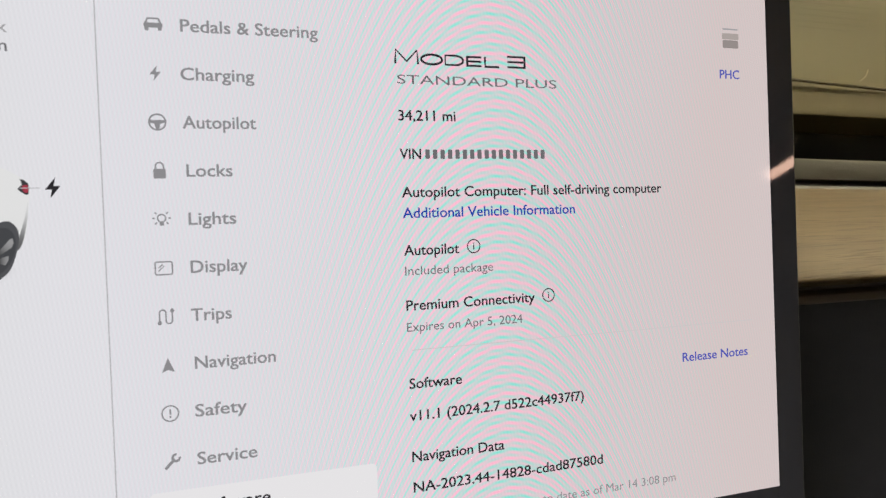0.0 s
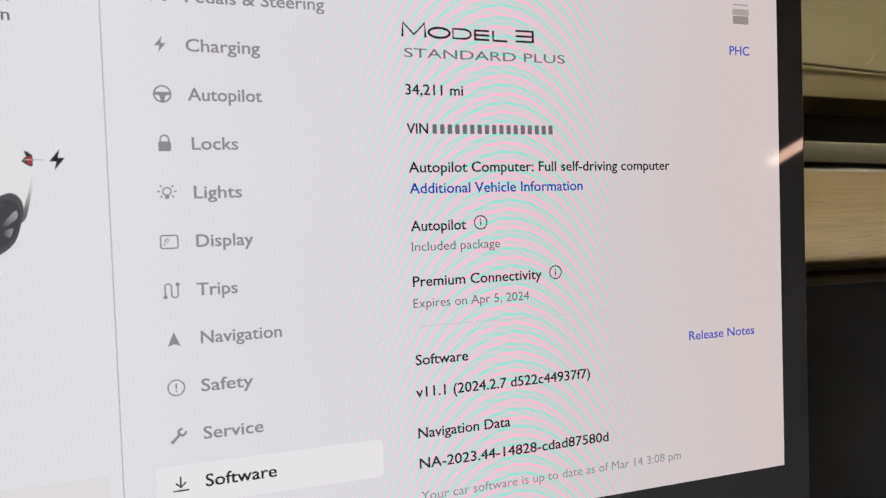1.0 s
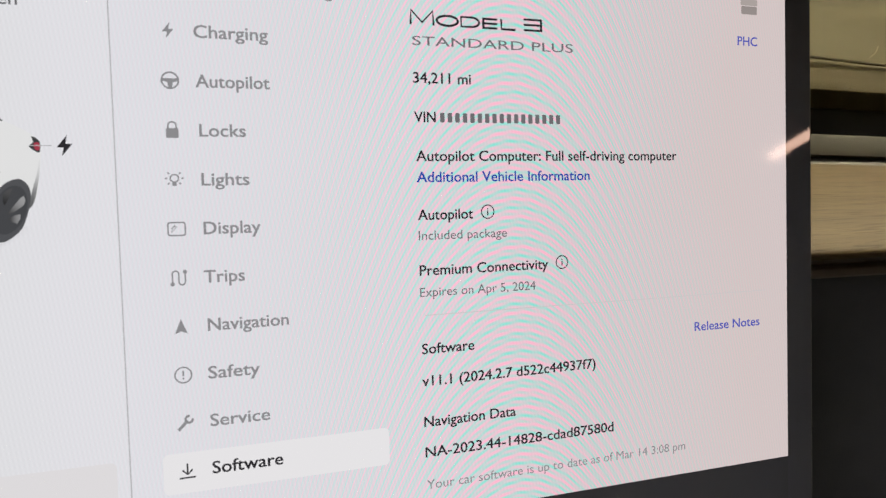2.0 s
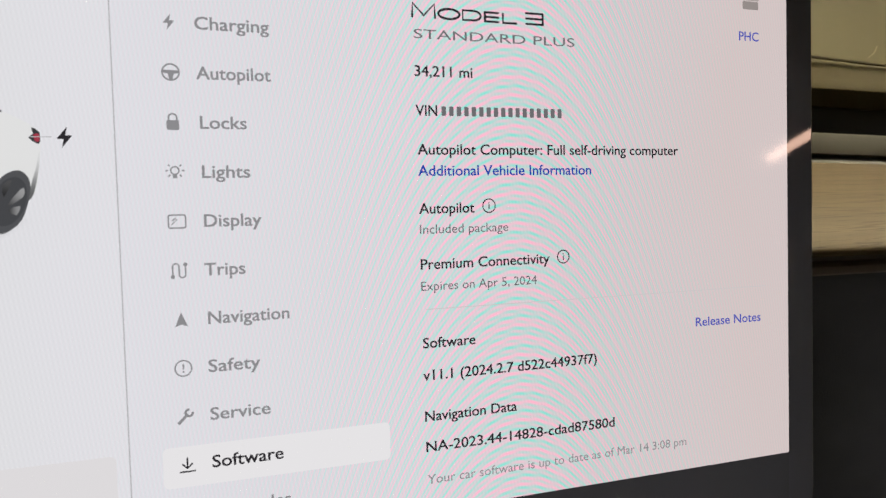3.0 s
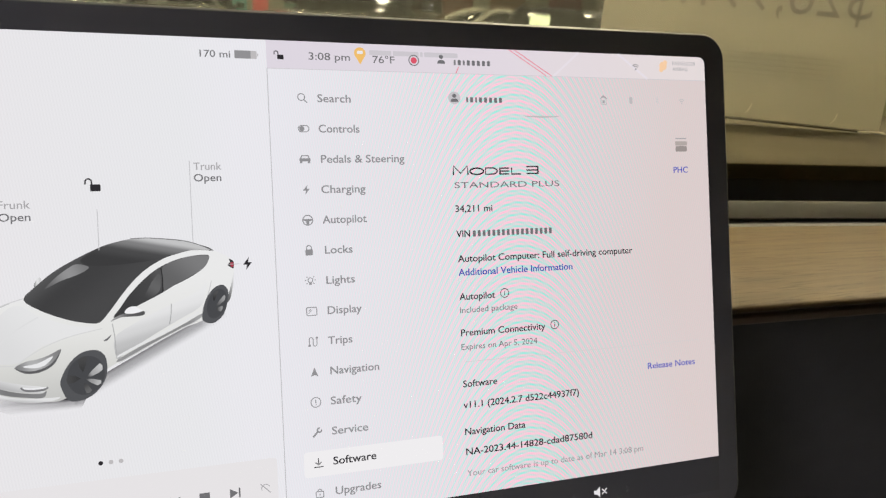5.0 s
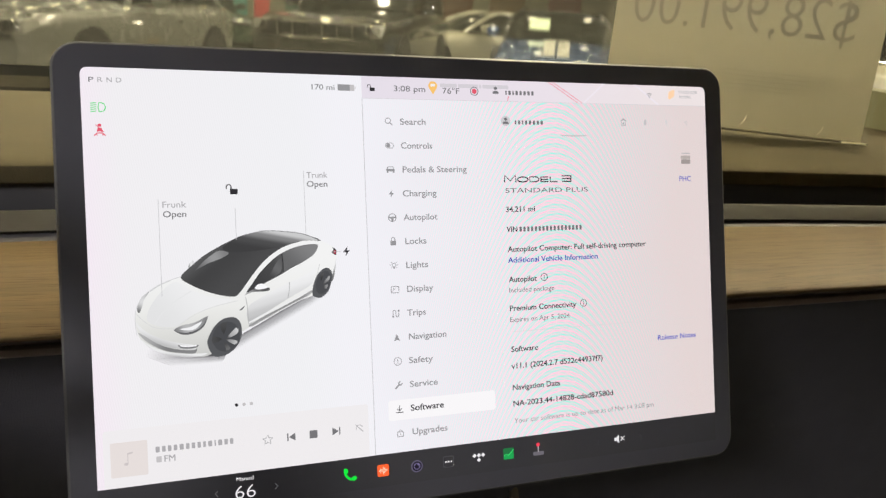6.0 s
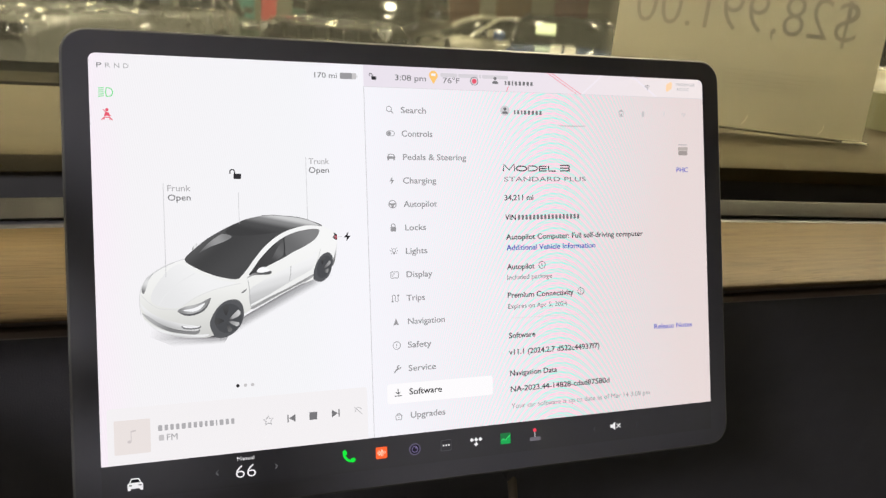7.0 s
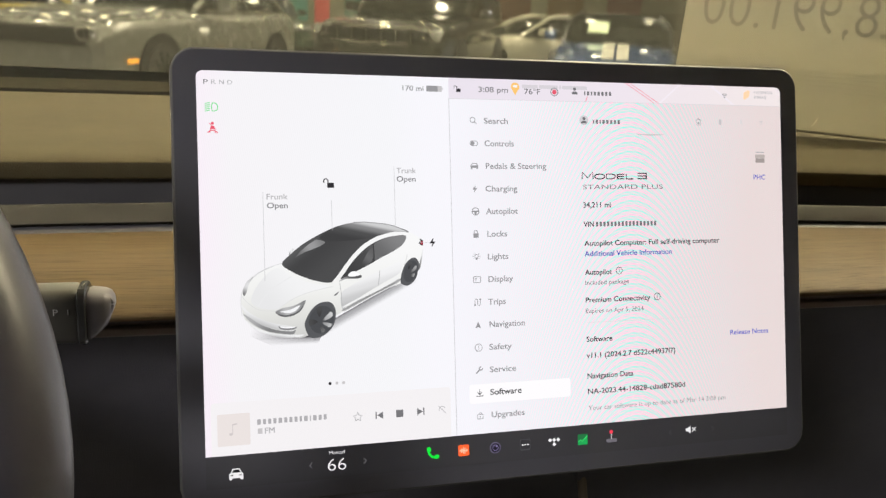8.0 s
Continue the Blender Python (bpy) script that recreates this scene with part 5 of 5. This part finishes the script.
for lx, ly in LAMPS:
    f = thing("bay_lamp", "round grey bay lamp hanging from the hall ceiling", "lamp", pose(lx, ly, CEILING), group="hall ceiling lamps")
    part("lamp_bell", tube([(0, 0, -0.40), (0, 0, -0.30), (0, 0, -0.18), (0, 0, -0.12)], [0.22, 0.19, 0.10, 0.06], 20), FIXTURE, f)
    part("lamp_cord", tube([(0, 0, -0.12), (0, 0, 0)], 0.015, 8), FIXTURE, f)
# bells for the two added fill lamps
for place, watts, tint in FILL_LAMPS:
    f = thing("bay_lamp", "wide round grey fill lamp, added unseen beside the car", "lamp", pose(*place), group="hall ceiling lamps")
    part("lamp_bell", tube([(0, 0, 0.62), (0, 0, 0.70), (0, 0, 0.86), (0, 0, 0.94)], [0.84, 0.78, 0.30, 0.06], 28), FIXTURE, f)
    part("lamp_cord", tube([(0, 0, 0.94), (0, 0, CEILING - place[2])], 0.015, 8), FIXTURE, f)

# Unseen source added for the streak in the bezel; its form is assumed.
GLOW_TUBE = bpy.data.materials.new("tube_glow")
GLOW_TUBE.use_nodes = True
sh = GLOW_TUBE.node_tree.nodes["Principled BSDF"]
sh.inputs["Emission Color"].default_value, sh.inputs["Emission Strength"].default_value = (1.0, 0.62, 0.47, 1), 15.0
glint_tube = thing("glint_tube", "warm glowing tube, unseen, hung where the bezel's glint points", "lamp")
part("tube", tube([(6.50, -6.42, 3.66), (7.3, -5.62, 4.06)], 0.055, 12), GLOW_TUBE, glint_tube, "glowing warm tube")
part("hanger", tube([(6.9, -6.0, 3.93), (6.9, -6.0, CEILING)], 0.015, 8), FIXTURE, glint_tube)

# wall banners, far off
for x, w, z0, z1, col, label in (
        (-8.5, 2.6, 0.6, 3.4, (0.20, 0.20, 0.16), "grey-olive banner"), (-4.2, 1.8, 0.5, 3.0, (0.10, 0.22, 0.16), "dull green banner"),
        (0.6, 1.5, 0.4, 3.2, (0.16, 0.50, 0.44), "teal banner"), (3.1, 1.2, 0.4, 3.0, (0.12, 0.26, 0.20), "green banner"),
        (6.2, 1.6, 0.5, 3.0, (0.12, 0.30, 0.27), "dark teal banner"), (8.2, 1.1, 0.8, 3.0, (0.22, 0.10, 0.05), "rust orange banner"),
        (10.0, 1.3, 0.8, 3.0, (0.24, 0.14, 0.05), "amber banner"), (12.2, 1.3, 0.6, 3.2, (0.24, 0.06, 0.06), "red banner")):
    bn = thing("banner", label + " on the far hall wall", "banner", pose(x, 23.985, GROUND), group="wall banners")
    part("cloth", box(-w / 2, w / 2, -0.02, 0.02, z0, z1), surface("banner_cloth", tuple(0.28 * c for c in col), 0.8, vary=0.3, scale=6), bn)
    part("rail", tube([(-w / 2 - 0.05, 0, z1 + 0.02), (w / 2 + 0.05, 0, z1 + 0.02)], 0.025, 8), FIXTURE, bn)
post = part("post", box(1.02, 1.32, 16.0, 16.3, GROUND, CEILING, 0.01), surface("red_post_paint", (0.32, 0.05, 0.045), 0.5, vary=0.12, scale=8))
tagged(post, "red painted steel hall post", "post", kind="structure")

# ---- parked cars ----
RUBBER = surface("tyre_rubber", (0.02, 0.02, 0.02), 0.75, vary=0.15, scale=30)
ALLOY = surface("wheel_alloy", (0.10, 0.10, 0.095), 0.25, metal=0.9, vary=0.1)
CAR_GLASS = surface("car_window_dark", (0.010, 0.011, 0.010), 0.05, vary=0.05)
BLACK_TRIM = surface("car_black_trim", (0.012, 0.012, 0.012), 0.5, vary=0.1, spec=0.25)
CHROME = surface("chrome", (0.75, 0.74, 0.70), 0.08, metal=1.0, vary=0.05)
LENS = surface("lamp_lens", (0.65, 0.65, 0.6), 0.08, metal=0.5, vary=0.2, scale=20)
SLAT_GLOSS = surface("grille_gloss", (0.05, 0.048, 0.04), 0.08, metal=0.3, vary=0.05, coat=1.0)
AMBER = bpy.data.materials.new("amber_marker")
AMBER.use_nodes = True
sh = AMBER.node_tree.nodes["Principled BSDF"]
sh.inputs["Base Color"].default_value = (0.8, 0.25, 0.02, 1)
sh.inputs["Emission Color"].default_value, sh.inputs["Emission Strength"].default_value = (1.0, 0.42, 0.03, 1), 1.2


def body_section(x, w, zb, zt, crown):
    """A car body's cross-section: sill, bulged flank, shoulder and crowned top."""
    half = [(0.0, zb), (w * 0.80, zb), (w * 0.95, zb + 0.06), (w * 0.985, zb + 0.18), (w, (zb + zt) / 2), (w * 0.985, zt - 0.13), (w * 0.94, zt - 0.05), (w * 0.84, zt), (w * 0.45, zt + crown * 0.8), (0.0, zt + crown)]
    return [(x, y, z) for y, z in half] + [(x, -y, z) for y, z in half[-2:0:-1]]


def parked_car(label, m, paint, length=4.8, width=1.86, belt=0.95, hood=0.88, nose=0.72, roof=1.42, screen_x=0.55, roof_x0=-0.25, roof_x1=-1.2, rear_x=-2.05, radius=0.345, wheelbase=2.85, stripes=None, blunt=0.0, slope=0.04, mark_z=0.52, top=None, slats=0, sticker=False):
    top = top or paint
    car = thing("parked_car", label, "car", m, group="cars parked in the hall")
    L, w = length / 2, width / 2
    st = [(L, w * (0.72 + blunt), 0.34, nose - 0.12, 0.0), (L - 0.10, w * (0.86 + 0.6 * blunt), 0.26, nose - 0.02, 0.01), (L - 0.35, w * 0.95, 0.20, nose + 0.05, 0.02), (L - 0.8, w * 0.99, 0.18, hood - slope, 0.04), (screen_x + 0.45, w, 0.18, hood, 0.05),
          (screen_x, w, 0.18, belt, 0.03), (0.0, w, 0.18, belt, 0.02), (-0.9, w, 0.18, belt + 0.02, 0.02), (rear_x + 0.2, w * 0.99, 0.19, belt + 0.04, 0.03), (-L + 0.25, w * 0.94, 0.24, belt + 0.02, 0.03), (-L, w * 0.80, 0.36, belt - 0.12, 0.0)]
    body = part("body", loft([body_section(*s) for s in st]), paint, car)
    # glasshouse: windows with a painted roof and pillars
    def cab(x, wb, wt, z0, z1):
        return [(x, wb, z0), (x, (wb + wt) / 2 + 0.03, (z0 + z1) / 2), (x, wt, z1 - 0.03), (x, wt * 0.8, z1), (x, 0, z1 + 0.02), (x, -wt * 0.8, z1), (x, -wt, z1 - 0.03), (x, -(wb + wt) / 2 - 0.03, (z0 + z1) / 2), (x, -wb, z0), (x, 0, z0 - 0.02)]
    wb, wt = w * 0.90, w * 0.68
    zb = belt - 0.01
    part("window_front", loft([cab(screen_x, wb, wb * 0.94, zb, zb + 0.03), cab((screen_x + roof_x0) / 2, wb, (wb + wt) / 2 + 0.05, zb, zb + (roof - zb) * 0.62), cab(roof_x0, wb, wt, zb, roof - 0.02), cab((roof_x0 + roof_x1) / 2, wb, wt, zb, roof), cab(roof_x1, wb, wt, zb, roof - 0.03), cab((roof_x1 + rear_x) / 2, wb, (wb + wt) / 2, zb, zb + (roof - zb) * 0.6), cab(rear_x, wb * 0.95, wb * 0.85, zb, zb + 0.04)]), CAR_GLASS, car, "dark windows")
    part("roof", loft([[(x, y, z + dz) for y, dz in ((-wt * 0.98, -0.02), (-wt * 0.75, 0.012), (0, 0.032), (wt * 0.75, 0.012), (wt * 0.98, -0.02), (0, -0.01))] for x, z in ((roof_x0 + 0.05, roof - 0.03), ((roof_x0 + roof_x1) / 2, roof), (roof_x1, roof - 0.03))]), top, car)
    for s in (-1, 1):
        rail = smooth_line([(screen_x + 0.02, s * wb * 0.97, zb + 0.02), ((screen_x + roof_x0) / 2, s * ((wb + wt) / 2 + 0.045), zb + (roof - zb) * 0.60), (roof_x0, s * wt * 1.0, roof - 0.02), ((roof_x0 + roof_x1) / 2, s * wt * 1.01, roof), (roof_x1, s * wt * 1.0, roof - 0.03), ((roof_x1 + rear_x) / 2, s * ((wb + wt) / 2 + 0.02), zb + (roof - zb) * 0.58), (rear_x, s * wb * 0.92, zb + 0.02)], 5)
        part("pillar_rail", tube(rail, 0.035, 8), top, car)
        part("mid_pillar", tube([((roof_x0 + roof_x1) / 2, s * (wb + 0.01), zb), ((roof_x0 + roof_x1) / 2, s * wt * 1.01, roof - 0.01)], 0.03, 8), BLACK_TRIM, car)
        part("belt_trim", tube([(screen_x - 0.1, s * (wb + 0.035), zb + 0.02), (rear_x + 0.25, s * (wb + 0.035), zb + 0.02)], 0.012, 6), CHROME, car)
        mirror = part("mirror", box(screen_x - 0.42, screen_x - 0.25, s * (w + 0.12) - 0.10, s * (w + 0.12) + 0.10, belt + 0.02, belt + 0.17, 0.04, 3), paint, car)
        lampbox = part("headlight", box(L - 0.30, L - 0.04, s * w * (0.66 + blunt) - 0.17 + 0.4 * blunt, s * w * (0.66 + blunt) + 0.17 - 0.4 * blunt, nose - 0.17, nose - 0.02, 0.04, 3), LENS, car, "clear headlight")
        part("headlight_rim", tube([(L - 0.03 + 0.35 * blunt, s * w * (0.66 + blunt) + 0.10 * math.cos(a * math.pi / 8), nose - 0.095 + 0.065 * math.sin(a * math.pi / 8)) for a in range(17)], 0.010, 6, False), CHROME, lampbox)
        part("side_marker", box(L - 0.60, L - 0.45, s * w * 0.968 - 0.02, s * w * 0.968 + 0.02, mark_z - 0.02, mark_z + 0.02, 0.006), AMBER, car, "amber side marker")
        part("door_handle", box(-0.55, -0.38, s * (w + 0.003) - 0.012, s * (w + 0.003) + 0.012, belt - 0.20, belt - 0.175, 0.005), CHROME, car)
        part("sill", box(-wheelbase / 2 + 0.42, wheelbase / 2 - 0.42, s * (w - 0.02) - 0.025, s * (w - 0.02) + 0.025, 0.16, 0.27, 0.01), BLACK_TRIM, car)
        for fx in (wheelbase / 2, -wheelbase / 2):
            arch = bmesh.new()
            bmesh.ops.create_cone(arch, cap_ends=True, segments=36, radius1=radius + 0.065, radius2=radius + 0.055, depth=0.10)
            part("wheel_arch", arch, BLACK_TRIM, car, matrix=pose(fx, s * (w - 0.045), radius + 0.02, 90, 0, 0))
            wh = bmesh.new()
            bmesh.ops.create_cone(wh, cap_ends=True, segments=40, radius1=radius, radius2=radius, depth=0.22)
            bmesh.ops.bevel(wh, geom=[e for e in wh.edges if abs(e.verts[0].co.z - e.verts[1].co.z) < 1e-4], offset=0.03, segments=2, affect="EDGES")
            tyre = part("wheel", wh, RUBBER, car, "black tyre", matrix=pose(fx, s * (w - 0.09), radius, 90, 0, 0))
            rim = bmesh.new()
            for k in range(10):
                a = 2 * math.pi * k / 10
                g = bmesh.ops.create_cube(rim, size=1, matrix=Matrix.Rotation(a, 4, "Z") @ Matrix.Translation((radius * 0.36, 0, 0)) @ Matrix.Diagonal((radius * 0.62, 0.035, 0.23, 1)))
            bmesh.ops.create_cone(rim, cap_ends=True, segments=20, radius1=0.06, radius2=0.06, depth=0.236)
            part("rim", rim, ALLOY, tyre, "spoked alloy rim")
    part("grille", box(L - 0.09, L - 0.012 + 0.2 * blunt, -w * (0.60 + 1.4 * blunt), w * (0.60 + 1.4 * blunt), nose - 0.22, nose - 0.04, 0.03, 2), BLACK_TRIM, car, "black grille")
    part("grille_bar", box(L - 0.03, L - 0.002, -w * 0.45, w * 0.45, nose - 0.14, nose - 0.12, 0.006), CHROME, car)
    part("lower_intake", box(L - 0.10, L - 0.015, -w * 0.55, w * 0.55, 0.30, 0.42, 0.03, 2), BLACK_TRIM, car)
    part("splitter", box(L - 0.25, L + 0.02, -w * 0.75, w * 0.75, 0.17, 0.21, 0.01), BLACK_TRIM, car)
    # Chrome and gloss trim added to catch lamp glints; its form is made up.
    for k in range(slats):
        y = w * 0.52 * (2 * k / (slats - 1) - 1)
        part("grille_slat", tube(smooth_line([(L - 0.020 + 0.2 * blunt, y, nose - 0.20), (L + 0.010 + 0.2 * blunt, y, nose - 0.15), (L + 0.012 + 0.2 * blunt, y, nose - 0.09), (L - 0.020 + 0.2 * blunt, y, nose - 0.03)], 3), 0.017, 8), SLAT_GLOSS, car, "gloss dark grille slat")
    if slats:
        for z, reach, r in ((nose - 0.01, 0.70, 0.032), (nose - 0.225, 0.62, 0.024), (0.50, 0.92, 0.036)):
            bar = smooth_line([(L + 0.03 + 0.2 * blunt - 0.16 * abs(q) ** 3, q * w * reach, z + 0.012 * math.cos(9 * q)) for q in (-1, -0.75, -0.5, -0.25, 0, 0.25, 0.5, 0.75, 1)], 3)
            part("chrome_bar", tube(bar, r, 10), CHROME, car, "chrome bar added across the front to glint")
        for s in (-1, 1):
            part("roof_rail", tube(smooth_line([(roof_x0, s * wt * 0.9, roof + 0.02), (roof_x0 - 0.2, s * wt * 0.92, roof + 0.07), (roof_x1 + 0.2, s * wt * 0.92, roof + 0.07), (roof_x1, s * wt * 0.9, roof + 0.02)], 5), 0.018, 8), CHROME, car, "chrome roof rail")
            part("bumper_trim", tube(smooth_line([(L - 0.02, s * 0.30, 0.46), (L - 0.01, s * 0.52, 0.47), (L - 0.10, s * 0.74, 0.52), (L - 0.30, s * w * 0.95, 0.58)], 5), 0.022, 8), CHROME, car, "chrome bumper trim")
            fog = bmesh.new()
            bmesh.ops.create_uvsphere(fog, u_segments=14, v_segments=10, radius=0.065)
            part("glint_dome", fog, CHROME, car, "chrome dome added on the bumper to glint", matrix=pose(L - 0.02, s * 0.62, 0.40) @ Matrix.Diagonal((0.5, 1, 1, 1)))
    if sticker:
        # raised clear of the opaque glass so that it shows from the camera
        part("windshield_card", loft([[(screen_x - 0.30 + dx, -0.32 + dy, belt + 0.235 + 0.62 * -dx) for dy in (-0.16, 0.16)] + [(screen_x - 0.30 + dx + 0.01, -0.32 + dy, belt + 0.25 + 0.62 * -dx) for dy in (0.16, -0.16)] for dx in (0.10, -0.16)]), surface("card_pale_green", (0.50, 0.60, 0.42), 0.6, vary=0.05), car, "pale green card set outside the opaque glass")
    if stripes:
        for s in (-1, 1):
            sec = [(L - 0.36, nose + 0.062), (L - 0.8, hood - slope + 0.044), (screen_x + 0.45, hood + 0.053), (screen_x + 0.05, belt + 0.032)]
            part("stripe", loft([[(x, s * 0.105 + dy, z + dz) for dy, dz in ((-0.085, 0.004), (0.085, 0.004), (0.085, 0.012), (-0.085, 0.012))] for x, z in sec]), stripes, car, "white racing stripe")
    return car


def car_paint(name, colour, rough=0.25):
    """Clear-coated paint over sheet metal that is not quite even, so that lamps break up in it."""
    m = surface(name, colour, rough, vary=0.04, scale=10, coat=1.0, bump=1.0, bump_scale=5)
    n = m.node_tree.nodes
    relief = [q for q in n if q.type == "BUMP"][0]
    relief.inputs["Distance"].default_value = 0.0022
    m.node_tree.links.new(relief.outputs["Normal"], n["Principled BSDF"].inputs["Coat Normal"])
    return m


G = GROUND
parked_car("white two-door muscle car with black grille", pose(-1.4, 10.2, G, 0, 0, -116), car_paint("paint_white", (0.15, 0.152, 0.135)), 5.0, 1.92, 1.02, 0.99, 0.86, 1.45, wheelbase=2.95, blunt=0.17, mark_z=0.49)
parked_car("black sport-utility vehicle with chrome trim", pose(2.5, 11.8, G, 0, 0, -118), car_paint("paint_black", (0.03, 0.029, 0.026), 0.15), 4.9, 1.98, 1.12, 1.08, 0.98, 1.80, 0.75, 0.1, -1.7, -2.3, 0.38, 2.9, blunt=0.12, slats=6)
parked_car("white low coupe with curved roof", pose(5.35, 14.4, G, 0, 0, 186), car_paint("paint_ivory", (0.33, 0.315, 0.25)), 4.5, 1.85, 0.88, 0.82, 0.68, 1.28, 0.6, -0.1, -0.7, -1.9, 0.34, 2.65)
parked_car("blue coupe with two white bonnet stripes", pose(5.58, 11.0, G, 0, 0, -117), car_paint("paint_blue", (0.005, 0.040, 0.150)), 4.7, 1.9, 0.87, 0.83, 0.64, 1.36, 0.6, -0.2, -1.0, -2.0, 0.35, 2.72, slope=0.10, sticker=True, top=car_paint("paint_roof_black", (0.02, 0.02, 0.021), 0.2), stripes=car_paint("paint_stripe", (0.75, 0.73, 0.66)))
parked_car("pale grey sedan in the second row", pose(-9.2, 16.8, G, 0, 0, -100), car_paint("paint_silver", (0.32, 0.32, 0.28)), 4.8, 1.85, 0.95, 0.9, 0.78, 1.45)
parked_car("dark green sedan in the second row", pose(-0.2, 18.2, G, 0, 0, -75), car_paint("paint_green", (0.03, 0.05, 0.035)), 4.8, 1.85, 0.95, 0.9, 0.78, 1.45)
parked_car("pale yellow parked coupe", pose(-5.4, 14.2, G, 0, 0, -125), car_paint("paint_yellow", (0.55, 0.42, 0.10)), 4.6, 1.85, 0.92, 0.88, 0.75, 1.35)
parked_car("cream sedan parked side-on near the bonnet", pose(5.3, 2.75, G, 0, 0, -50), car_paint("paint_cream", (0.60, 0.57, 0.40)), 4.7, 1.86, 1.03, 0.98, 0.84, 1.55)
